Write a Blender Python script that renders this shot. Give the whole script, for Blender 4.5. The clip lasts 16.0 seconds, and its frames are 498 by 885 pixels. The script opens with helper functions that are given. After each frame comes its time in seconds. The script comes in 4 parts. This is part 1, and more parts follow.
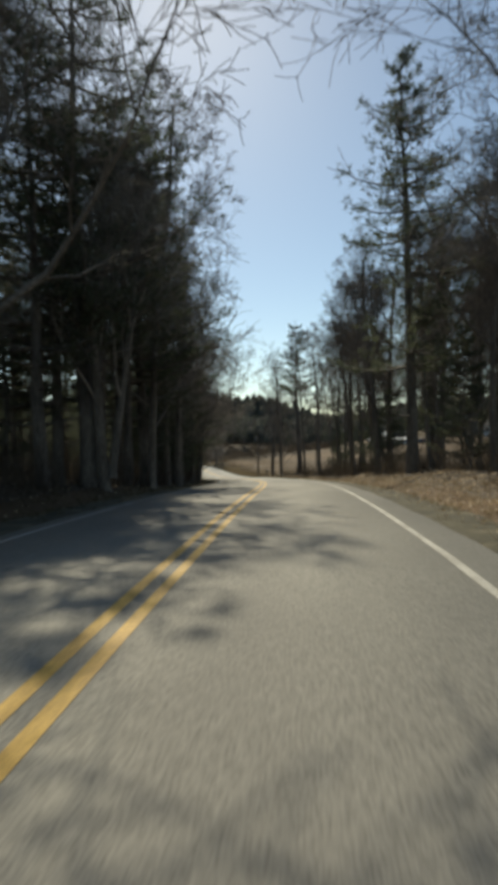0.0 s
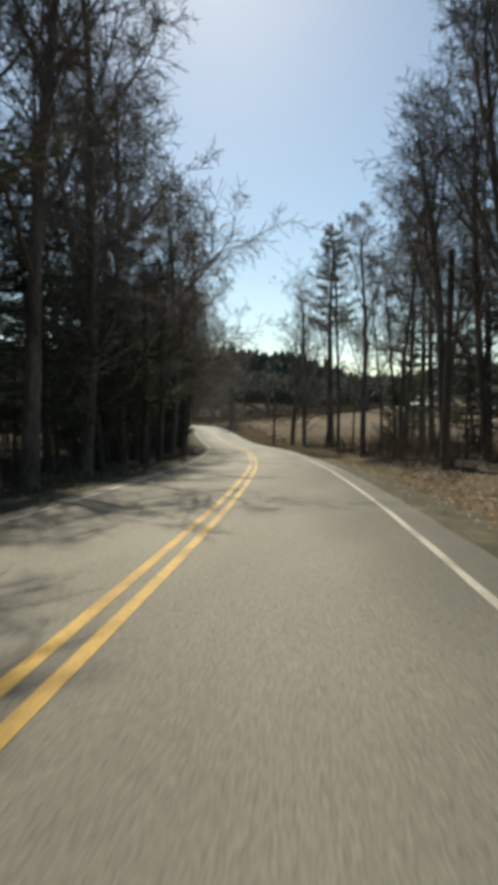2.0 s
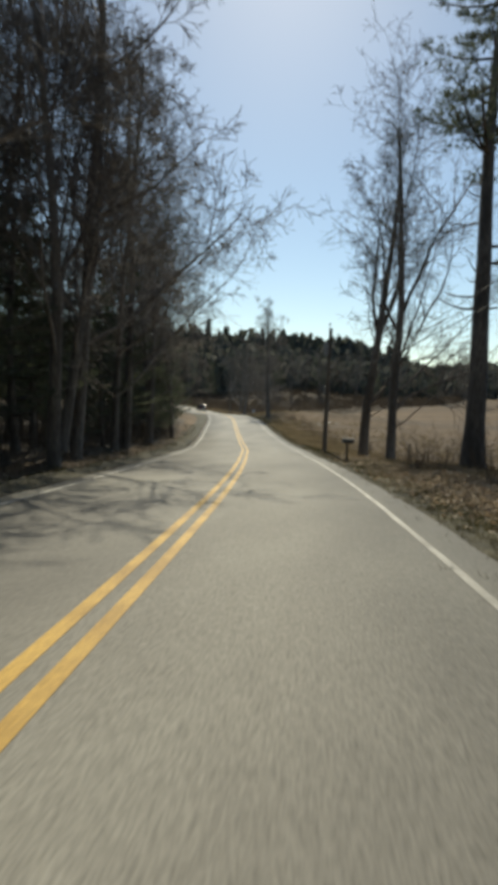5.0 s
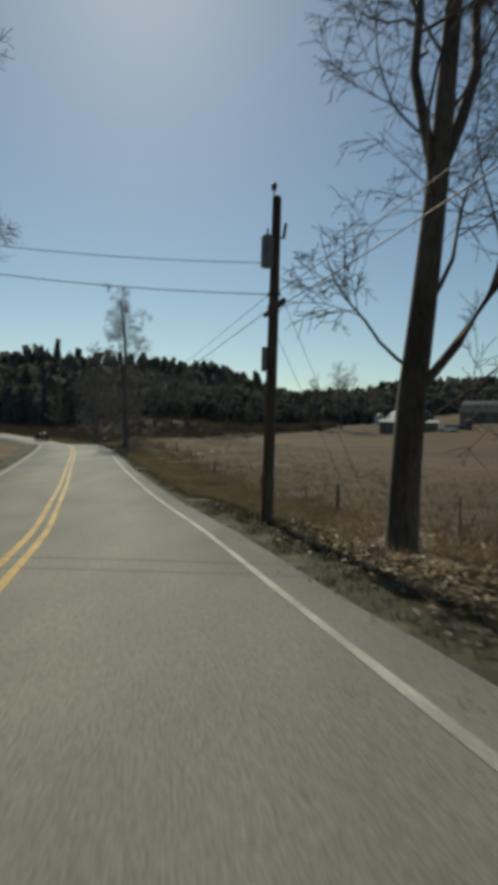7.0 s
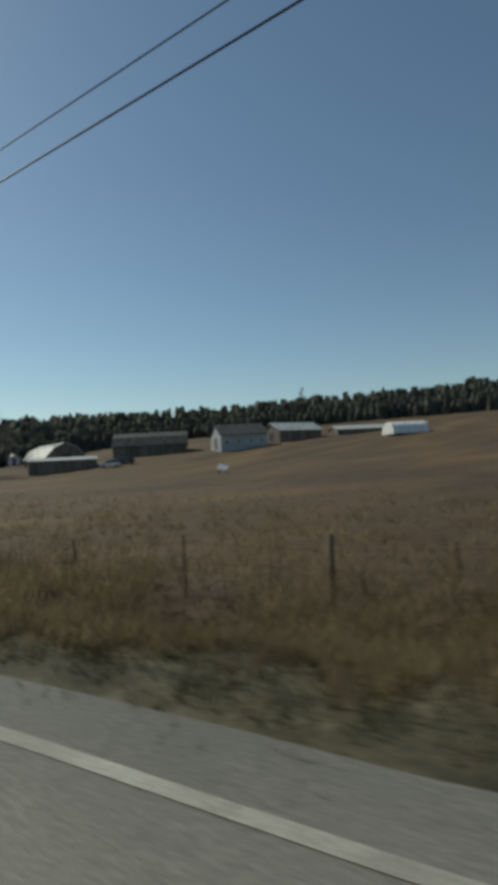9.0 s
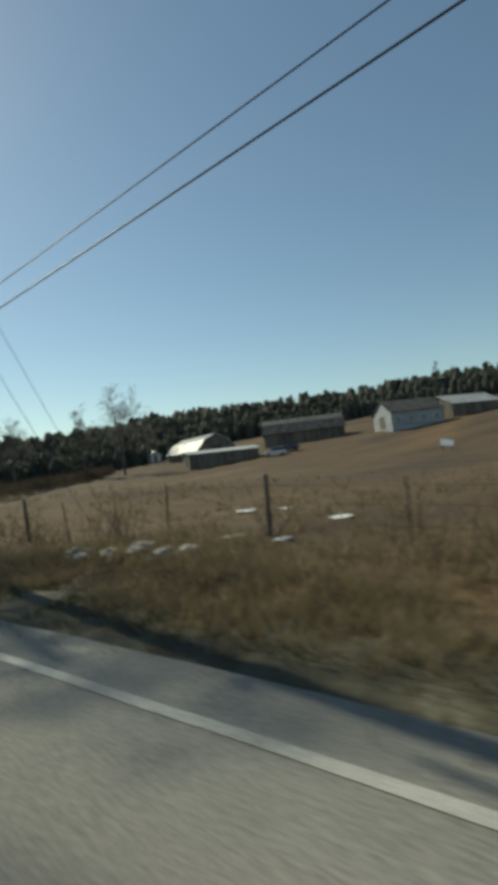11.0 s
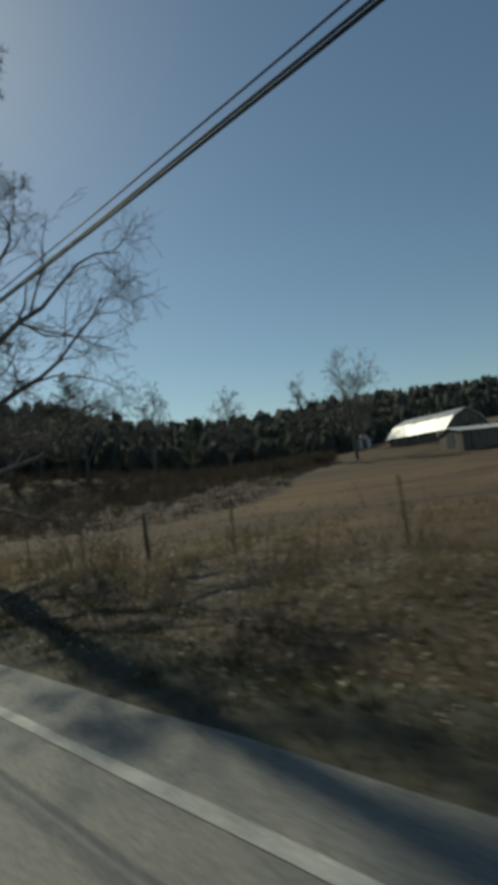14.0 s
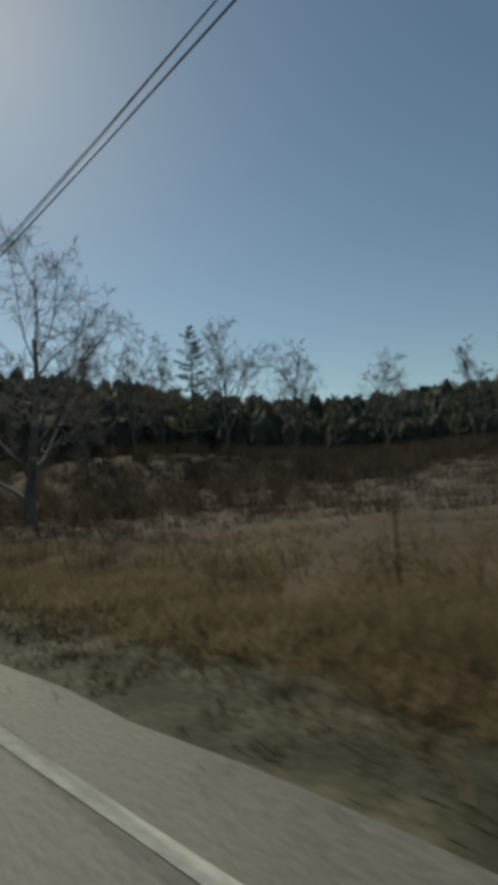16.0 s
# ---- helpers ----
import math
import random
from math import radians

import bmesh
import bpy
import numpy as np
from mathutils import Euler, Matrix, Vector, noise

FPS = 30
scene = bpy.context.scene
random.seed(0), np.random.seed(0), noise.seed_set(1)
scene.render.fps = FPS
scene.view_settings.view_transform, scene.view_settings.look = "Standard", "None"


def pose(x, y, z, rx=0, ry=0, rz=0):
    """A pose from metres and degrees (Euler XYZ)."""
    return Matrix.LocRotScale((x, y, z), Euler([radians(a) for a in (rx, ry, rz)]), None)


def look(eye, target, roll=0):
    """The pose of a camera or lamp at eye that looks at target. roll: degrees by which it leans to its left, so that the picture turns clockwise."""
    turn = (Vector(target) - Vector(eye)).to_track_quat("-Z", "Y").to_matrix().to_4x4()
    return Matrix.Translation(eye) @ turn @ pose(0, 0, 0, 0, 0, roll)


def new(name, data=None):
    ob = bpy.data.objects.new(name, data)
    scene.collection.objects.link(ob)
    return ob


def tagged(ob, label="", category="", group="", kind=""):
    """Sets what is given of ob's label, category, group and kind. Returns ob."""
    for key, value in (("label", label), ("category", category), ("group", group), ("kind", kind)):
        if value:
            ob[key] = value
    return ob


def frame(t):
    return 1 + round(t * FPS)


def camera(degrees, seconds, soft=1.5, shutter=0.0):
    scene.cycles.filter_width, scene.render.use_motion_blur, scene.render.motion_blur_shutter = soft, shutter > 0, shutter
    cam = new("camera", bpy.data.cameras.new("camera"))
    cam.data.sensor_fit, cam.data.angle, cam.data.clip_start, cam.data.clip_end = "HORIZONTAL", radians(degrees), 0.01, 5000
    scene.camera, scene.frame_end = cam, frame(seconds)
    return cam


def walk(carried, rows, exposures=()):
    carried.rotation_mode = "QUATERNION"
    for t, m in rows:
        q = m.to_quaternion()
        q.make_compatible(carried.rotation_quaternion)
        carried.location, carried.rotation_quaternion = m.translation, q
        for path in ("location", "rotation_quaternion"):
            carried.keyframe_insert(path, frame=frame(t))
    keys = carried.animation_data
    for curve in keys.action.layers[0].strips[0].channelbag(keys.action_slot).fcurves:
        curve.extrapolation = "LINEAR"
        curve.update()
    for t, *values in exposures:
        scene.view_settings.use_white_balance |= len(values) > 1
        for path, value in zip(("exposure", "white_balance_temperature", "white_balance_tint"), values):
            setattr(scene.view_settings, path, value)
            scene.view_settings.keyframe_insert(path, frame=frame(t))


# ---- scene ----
cam = camera(48.9, 16.0, soft=6.0, shutter=0.22)
PATH = [
    (0, (-0.000, 0.012, 1.602), (-0.159, 2.006, 1.594), -1.83),
    (0.5, (0.155, 6.005, 1.633), (-0.012, 7.997, 1.569), -0.55),
    (1, (0.198, 11.976, 1.506), (0.019, 13.965, 1.390), -0.49),
    (1.5, (0.214, 17.914, 1.291), (0.013, 19.899, 1.153), 0.08),
    (2, (0.092, 23.793, 1.000), (-0.171, 25.769, 0.849), 0.35),
    (2.5, (-0.156, 29.621, 0.661), (-0.434, 31.595, 0.505), 0.08),
    (3, (-0.502, 35.433, 0.300), (-0.808, 37.402, 0.132), 0.02),
    (3.5, (-0.918, 41.239, -0.058), (-1.293, 43.198, -0.205), 0.25),
    (4, (-1.406, 47.031, -0.418), (-1.851, 48.976, -0.550), 0.74),
    (4.5, (-2.044, 52.796, -0.777), (-2.525, 54.731, -0.921), 1.44),
    (5, (-2.844, 58.533, -1.125), (-3.291, 60.474, -1.305), 2.16),
    (5.5, (-3.723, 64.250, -1.464), (-4.028, 66.215, -1.678), 2.49),
    (6, (-4.648, 69.950, -1.793), (-4.663, 71.940, -1.987), 1.67),
    (6.5, (-5.713, 75.610, -2.138), (-5.708, 77.609, -2.218), 1.53),
    (7, (-6.889, 81.263, -2.489), (-6.846, 83.262, -2.541), 1.39),
    (7.5, (-8.144, 86.945, -2.863), (-7.587, 88.865, -2.867), -0.56),
    (8, (-9.454, 92.852, -3.22), (-8.415, 94.559, -3.143), -1.5),
    (8.5, (-11.068, 98.262, -3.465), (-9.805, 99.810, -3.372), -2.5),
    (9, (-12.689, 103.915, -3.635), (-11.360, 105.407, -3.549), -3.29),
    (9.5, (-14.347, 109.570, -3.727), (-13.048, 111.088, -3.650), -3.80),
    (10, (-16.034, 115.217, -3.769), (-14.817, 116.801, -3.690), -4.92),
    (10.5, (-17.689, 120.880, -3.760), (-16.557, 122.526, -3.673), -6.28),
    (11, (-19.249, 126.582, -3.703), (-18.152, 128.253, -3.615), -6.71),
    (11.5, (-20.815, 132.289, -3.639), (-19.857, 134.042, -3.534), -7.02),
    (12, (-22.500, 137.968, -3.613), (-21.616, 139.759, -3.495), -7.03),
    (12.5, (-24.244, 143.621, -3.626), (-23.380, 145.420, -3.495), -6.09),
    (13, (-26.021, 149.252, -3.676), (-25.200, 151.071, -3.539), -6.62),
    (13.5, (-27.902, 154.862, -3.766), (-27.121, 156.699, -3.636), -6.45),
    (14, (-29.963, 160.404, -3.910), (-29.212, 162.253, -3.773), -6.25),
    (14.5, (-32.235, 165.856, -4.102), (-31.555, 167.730, -3.946), -6.70),
    (15, (-34.616, 171.243, -4.316), (-33.940, 173.118, -4.159), -5.52),
    (15.5, (-37.007, 176.602, -4.527), (-36.347, 178.483, -4.375), -4.97),
    (16, (-39.505, 181.883, -4.755), (-38.900, 183.783, -4.614), -3.86),
]
EXPOSURES = [(0.0, 0.55, 7750, 2), (3.0, 0.65, 7700, 2), (5.5, 0.4, 7400, 2), (6.0, 0.12, 7350, 1), (6.5, 0.18, 7600, 0), (7.0, -0.1, 7350, -2), (8.2, -0.25, 7050, -3), (10.3, 0.45, 7400, -5), (11.0, 0.3, 7550, -6), (12.0, 0.2, 7500, -6), (12.5, 0.18, 7150, -6), (13.0, 0.22, 7300, -6), (13.5, -0.2, 7250, -6), (14.5, -0.28, 7050, -5), (15.0, 0.32, 7800, -4), (15.5, 0.12, 7700, -3), (16.0, -0.15, 7600, -3)]
walk(cam, [(t, look(eye, target, roll)) for t, eye, target, roll in PATH], EXPOSURES)

# ---- sky and sun: clear early-spring noon, sun ahead over the road ----
SUN_AZ, SUN_EL = -11.0, 41.5
world = bpy.data.worlds.new("clear_sky")
scene.world = world
world.use_nodes = True
sky = world.node_tree.nodes.new("ShaderNodeTexSky")
sky.sky_type, sky.sun_disc = "NISHITA", False
sky.sun_elevation, sky.sun_rotation = radians(SUN_EL), radians(SUN_AZ)
sky.air_density, sky.dust_density, sky.ozone_density = 1.0, 0.25, 3.0
world.node_tree.links.new(sky.outputs[0], world.node_tree.nodes["Background"].inputs[0])
world.node_tree.nodes["Background"].inputs[1].default_value = 0.085
sun_data = bpy.data.lights.new("sun", "SUN")
sun_data.energy, sun_data.angle, sun_data.color = 3.2, radians(0.6), (1.0, 0.95, 0.86)
sun = new("sun", sun_data)
sun.matrix_world = look(
    (60 * math.sin(radians(SUN_AZ)), 60 * math.cos(radians(SUN_AZ)), 60 * math.tan(radians(SUN_EL))), (0, 0, 0))


# ---- materials ----
def surface(name, dark, light, scale, fine, rough=0.85, bump=0.3, metallic=0.0, world_space=False, random_tint=0.0, third=None, third_at=0.62, stretch=(1, 1, 1)):
    """Two-scale procedural surface: broad patches between two colours, fine grain over them, fine relief."""
    m = bpy.data.materials.new(name)
    m.use_nodes = True
    nodes, links = m.node_tree.nodes, m.node_tree.links
    shader = nodes["Principled BSDF"]
    shader.inputs["Roughness"].default_value, shader.inputs["Metallic"].default_value = rough, metallic
    if world_space:
        where = nodes.new("ShaderNodeNewGeometry").outputs["Position"]
    else:
        where = nodes.new("ShaderNodeTexCoord").outputs["Object"]
    mapping = nodes.new("ShaderNodeMapping")
    mapping.inputs["Scale"].default_value = stretch
    links.new(where, mapping.inputs["Vector"])
    where = mapping.outputs["Vector"]
    broad = nodes.new("ShaderNodeTexNoise")
    broad.inputs["Scale"].default_value, broad.inputs["Detail"].default_value = scale, 5
    grain = nodes.new("ShaderNodeTexNoise")
    grain.inputs["Scale"].default_value, grain.inputs["Detail"].default_value = fine, 4
    links.new(where, broad.inputs["Vector"])
    links.new(where, grain.inputs["Vector"])
    ramp = nodes.new("ShaderNodeValToRGB")
    ramp.color_ramp.elements[0].position, ramp.color_ramp.elements[0].color = 0.36, (*dark, 1)
    ramp.color_ramp.elements[1].position, ramp.color_ramp.elements[1].color = 0.58, (*light, 1)
    if third:
        ramp.color_ramp.elements.new(third_at + 0.06).color = (*third, 1)
    links.new(broad.outputs[0], ramp.inputs[0])
    spread = nodes.new("ShaderNodeMapRange")
    spread.inputs["From Min"].default_value, spread.inputs["From Max"].default_value = 0.3, 0.7
    spread.inputs["To Min"].default_value, spread.inputs["To Max"].default_value = 0.62, 1.3
    links.new(grain.outputs[0], spread.inputs["Value"])
    mix = nodes.new("ShaderNodeVectorMath")
    mix.operation = "MULTIPLY"
    links.new(ramp.outputs[0], mix.inputs[0])
    links.new(spread.outputs[0], mix.inputs[1])
    out = mix.outputs[0]
    if random_tint:
        info = nodes.new("ShaderNodeObjectInfo")
        tint = nodes.new("ShaderNodeMapRange")
        tint.inputs["To Min"].default_value, tint.inputs["To Max"].default_value = 1 - random_tint, 1 + random_tint
        links.new(info.outputs["Random"], tint.inputs["Value"])
        again = nodes.new("ShaderNodeVectorMath")
        again.operation = "MULTIPLY"
        links.new(out, again.inputs[0])
        links.new(tint.outputs[0], again.inputs[1])
        out = again.outputs[0]
    links.new(out, shader.inputs["Base Color"])
    if bump:
        relief = nodes.new("ShaderNodeBump")
        relief.inputs["Strength"].default_value, relief.inputs["Distance"].default_value = bump, 0.02
        links.new(grain.outputs[0], relief.inputs["Height"])
        links.new(relief.outputs[0], shader.inputs["Normal"])
    return m


def clumped(name, dark, light, rough=0.7, through_light=0.35):
    """Foliage, grass or litter in one mesh: each blade or leaf has its own shade between two colours."""
    m = bpy.data.materials.new(name)
    m.use_nodes = True
    nodes, links = m.node_tree.nodes, m.node_tree.links
    shader = nodes["Principled BSDF"]
    shader.inputs["Roughness"].default_value = rough
    island = nodes.new("ShaderNodeNewGeometry")
    ramp = nodes.new("ShaderNodeValToRGB")
    ramp.color_ramp.elements[0].color, ramp.color_ramp.elements[1].color = (*dark, 1), (*light, 1)
    links.new(island.outputs["Random Per Island"], ramp.inputs[0])
    noise_tex = nodes.new("ShaderNodeTexNoise")
    noise_tex.inputs["Scale"].default_value = 0.6
    links.new(island.outputs["Position"], noise_tex.inputs["Vector"])
    spread = nodes.new("ShaderNodeMapRange")
    spread.inputs["From Min"].default_value, spread.inputs["From Max"].default_value = 0.3, 0.7
    spread.inputs["To Min"].default_value, spread.inputs["To Max"].default_value = 0.7, 1.25
    links.new(noise_tex.outputs[0], spread.inputs["Value"])
    mix = nodes.new("ShaderNodeVectorMath")
    mix.operation = "MULTIPLY"
    links.new(ramp.outputs[0], mix.inputs[0])
    links.new(spread.outputs[0], mix.inputs[1])
    links.new(mix.outputs[0], shader.inputs["Base Color"])
    glow = nodes.new("ShaderNodeBsdfTranslucent")
    links.new(mix.outputs[0], glow.inputs["Color"])
    both = nodes.new("ShaderNodeMixShader")
    both.inputs[0].default_value = through_light
    links.new(shader.outputs[0], both.inputs[1])
    links.new(glow.outputs[0], both.inputs[2])
    links.new(both.outputs[0], nodes["Material Output"].inputs["Surface"])
    return m


ASPHALT = surface("worn_asphalt", (0.15, 0.143, 0.128), (0.215, 0.205, 0.18), 0.35, 55, 0.82, 0.35, world_space=True, third=(0.25, 0.24, 0.21), stretch=(1, 0.35, 1))
YELLOW = surface("yellow_road_paint", (0.36, 0.21, 0.04), (0.53, 0.325, 0.065), 1.3, 40, 0.7, 0.2, world_space=True)
WHITE_LINE = surface("white_road_paint", (0.23, 0.222, 0.2), (0.39, 0.38, 0.345), 1.1, 40, 0.7, 0.2, world_space=True)
GRAVEL = surface("soil_shoulder", (0.032, 0.029, 0.017), (0.068, 0.06, 0.034), 1.6, 14, 0.95, 1.0, world_space=True, third=(0.12, 0.105, 0.07))
FIELD = surface("dry_field_grass", (0.05, 0.0275, 0.0105), (0.092, 0.051, 0.0185), 0.07, 5.5, 0.95, 0.9, world_space=True, third=(0.13, 0.077, 0.031), stretch=(0.6, 1.5, 1))
LITTER = surface("forest_floor", (0.034, 0.024, 0.015), (0.08, 0.056, 0.035), 0.5, 9, 0.95, 0.9, world_space=True, third=(0.1, 0.074, 0.046))
BARK = surface("grey_brown_bark", (0.09, 0.078, 0.066), (0.19, 0.165, 0.14), 1.2, 14, 0.95, 1.0, random_tint=0.2, stretch=(1, 1, 0.25))
TWIG = surface("twig_bark", (0.125, 0.108, 0.095), (0.225, 0.195, 0.17), 0.8, 9, 0.9, 0.0, random_tint=0.2)
PINE_BARK = surface("pine_bark", (0.075, 0.066, 0.058), (0.16, 0.14, 0.12), 1.4, 12, 0.95, 1.0, random_tint=0.15, stretch=(1, 1, 0.3))
NEEDLES = clumped("pine_needles", (0.06, 0.072, 0.044), (0.125, 0.14, 0.09), 0.7, 0.5)
# far foliage: distance haze put into the colour, paler and greyer than NEEDLES
HAZED_NEEDLES = clumped("wood_foliage", (0.075, 0.083, 0.068), (0.115, 0.12, 0.10), 0.8, 0.5)
BRUSH = clumped("bare_brush", (0.05, 0.038, 0.028), (0.13, 0.10, 0.072), 0.9)
DRY_GRASS = clumped("dry_grass_blades", (0.15, 0.11, 0.062), (0.36, 0.285, 0.175), 0.85)
GREEN_GRASS = clumped("short_verge_grass", (0.04, 0.04, 0.017), (0.12, 0.10, 0.045), 0.85)
LEAVES = clumped("fallen_oak_leaves", (0.22, 0.15, 0.09), (0.62, 0.50, 0.36), 0.6)
POLE_WOOD = surface("weathered_pole_wood", (0.085, 0.07, 0.055), (0.17, 0.145, 0.115), 1.5, 22, 0.9, 0.7, stretch=(1, 1, 0.12))
POST_WOOD = surface("grey_post_wood", (0.10, 0.08, 0.06), (0.20, 0.165, 0.125), 2.0, 25, 0.9, 0.7, stretch=(1, 1, 0.15))
CABLE = surface("black_cable", (0.02, 0.02, 0.022), (0.05, 0.05, 0.052), 2.0, 30, 0.6, 0.0)
STEEL = surface("galvanised_steel", (0.30, 0.31, 0.32), (0.46, 0.47, 0.48), 3.0, 40, 0.42, 0.1, metallic=0.9)
RUST = surface("rusted_steel", (0.08, 0.045, 0.03), (0.18, 0.10, 0.06), 6.0, 50, 0.8, 0.4, metallic=0.3)
GREY_BOX = surface("grey_enamel", (0.22, 0.23, 0.235), (0.32, 0.33, 0.335), 1.5, 20, 0.5, 0.05)
PORCELAIN = surface("brown_porcelain", (0.10, 0.06, 0.04), (0.16, 0.10, 0.07), 4.0, 30, 0.25, 0.0)
ROOF_METAL = surface("pale_metal_roofing", (0.36, 0.36, 0.35), (0.58, 0.57, 0.55), 0.5, 6, 0.46, 0.1, metallic=0.2)
ROOF_GREY = surface("grey_sheet_roofing", (0.30, 0.31, 0.31), (0.44, 0.45, 0.45), 0.5, 7, 0.5, 0.15)
ROOF_DARK = surface("dark_shingles", (0.035, 0.035, 0.038), (0.075, 0.075, 0.078), 0.8, 9, 0.9, 0.5)
BOARDS = surface("weathered_barn_boards", (0.10, 0.085, 0.07), (0.20, 0.17, 0.14), 0.7, 8, 0.9, 0.4, stretch=(3, 3, 0.3))
SIDING = surface("grey_white_siding", (0.28, 0.30, 0.32), (0.40, 0.42, 0.44), 0.4, 7, 0.6, 0.15, stretch=(0.4, 0.4, 4))
GLASS_DARK = surface("dark_window_glass", (0.015, 0.018, 0.02), (0.04, 0.045, 0.05), 1.0, 10, 0.08, 0.0)
TRIM_WHITE = surface("white_trim", (0.62, 0.62, 0.60), (0.80, 0.80, 0.78), 2.0, 20, 0.5, 0.05)
PLASTIC_BLUE = surface("faded_blue_plastic", (0.26, 0.34, 0.42), (0.42, 0.50, 0.57), 1.8, 22, 0.5, 0.1)
STONE = surface("pale_field_stone", (0.24, 0.225, 0.20), (0.46, 0.435, 0.39), 2.0, 18, 0.9, 0.6)
SNOW = surface("old_snow", (0.62, 0.63, 0.64), (0.86, 0.87, 0.88), 1.2, 14, 0.6, 0.4)
CAR_PAINT = surface("dark_car_paint", (0.025, 0.027, 0.03), (0.045, 0.048, 0.052), 1.0, 12, 0.22, 0.0)
CAR_WHITE = surface("white_car_paint", (0.66, 0.67, 0.68), (0.80, 0.81, 0.82), 1.0, 12, 0.25, 0.0)
RUBBER = surface("black_rubber", (0.015, 0.015, 0.015), (0.035, 0.035, 0.035), 3.0, 30, 0.85, 0.2)
RED_LENS = surface("red_lamp_lens", (0.25, 0.012, 0.012), (0.38, 0.02, 0.02), 3.0, 30, 0.2, 0.0)
DARK_METAL = surface("dark_painted_metal", (0.05, 0.05, 0.05), (0.10, 0.10, 0.10), 3.0, 30, 0.5, 0.1)


# ---- mesh helpers ----
def np_mesh(name, verts, faces, material, smooth=False):
    verts, faces = np.asarray(verts, np.float32), np.asarray(faces, np.int32)
    me = bpy.data.meshes.new(name)
    me.vertices.add(len(verts))
    me.vertices.foreach_set("co", verts.ravel())
    me.loops.add(faces.size)
    me.loops.foreach_set("vertex_index", faces.ravel())
    me.polygons.add(len(faces))
    me.polygons.foreach_set("loop_start", np.arange(0, faces.size, faces.shape[1], dtype=np.int32))
    if smooth:
        me.polygons.foreach_set("use_smooth", np.ones(len(faces), bool))
    me.update(calc_edges=True)
    me.materials.append(material)
    return me


def part(name, bm, material, parent, label=""):
    """Links a bmesh as one mesh object under a thing or under a part."""
    me = bpy.data.meshes.new(name)
    bmesh.ops.recalc_face_normals(bm, faces=bm.faces)
    bm.to_mesh(me)
    bm.free()
    me.materials.append(material)
    return child(name, me, parent, label)


def child(name, me, parent, label="", at=None):
    ob = new(name, me)
    ob.parent = parent
    if at is not None:
        ob.matrix_basis = at
    return tagged(ob, label) if label else ob


def thing(name, label, category, at, group=""):
    ob = new(name)
    ob.matrix_basis = at
    return tagged(ob, label, category, group)


def add_box(bm, lo, hi, bevel=0.0, turn=None):
    made = bmesh.ops.create_cube(bm, size=1)["verts"]
    size, mid = [b - a for a, b in zip(lo, hi)], [(a + b) / 2 for a, b in zip(lo, hi)]
    bmesh.ops.scale(bm, vec=size, verts=made)
    if bevel:
        edges = list({e for v in made for e in v.link_edges})
        made = list({v for f in bmesh.ops.bevel(bm, geom=edges, offset=bevel, segments=2, affect="EDGES", profile=0.5)["faces"] for v in f.verts} | {v for v in made if v.is_valid})
    if turn:
        bmesh.ops.transform(bm, matrix=turn, verts=made)
    bmesh.ops.translate(bm, vec=mid, verts=made)
    return made


def box_bm(lo, hi, bevel=0.0):
    bm = bmesh.new()
    add_box(bm, lo, hi, bevel)
    return bm


def add_rod(bm, a, b, r0, r1=None, sides=8):
    a, b = Vector(a), Vector(b)
    m = Matrix.Translation((a + b) / 2) @ (b - a).to_track_quat("Z", "Y").to_matrix().to_4x4()
    return bmesh.ops.create_cone(bm, cap_ends=True, segments=sides, radius1=r0, radius2=r0 if r1 is None else r1, depth=(b - a).length, matrix=m)["verts"]


def rod_bm(a, b, r0, r1=None, sides=8):
    bm = bmesh.new()
    add_rod(bm, a, b, r0, r1, sides)
    return bm


def tube(points, radii, sides):
    """Vertices and quads of a tapered tube along a line of points."""
    points, radii = np.asarray(points, float), np.asarray(radii, float)
    way = np.gradient(points, axis=0)
    way /= np.linalg.norm(way, axis=1)[:, None] + 1e-9
    ref = np.where(np.abs(way[:, 2:3]) > 0.9, [[1.0, 0, 0]], [[0, 0, 1.0]])
    a = np.cross(way, ref)
    a /= np.linalg.norm(a, axis=1)[:, None] + 1e-9
    b = np.cross(way, a)
    ang = np.arange(sides) * 2 * math.pi / sides
    ring = a[:, None] * np.cos(ang)[None, :, None] + b[:, None] * np.sin(ang)[None, :, None]
    verts = (points[:, None] + ring * radii[:, None, None]).reshape(-1, 3)
    n = len(points)
    i, j = np.meshgrid(np.arange(n - 1), np.arange(sides), indexing="ij")
    k = (j + 1) % sides
    faces = np.stack([i * sides + j, i * sides + k, (i + 1) * sides + k, (i + 1) * sides + j], -1).reshape(-1, 4)
    return verts, faces


def joined(pieces):
    """One vertex and face array from many."""
    count, verts, faces = 0, [], []
    for v, f in pieces:
        verts.append(v)
        faces.append(f + count)
        count += len(v)
    return np.concatenate(verts), np.concatenate(faces)


# ---- the road's line: one point a metre, from behind the start to past the far bend ----
EYE_H, LANE = 1.517, 3.35


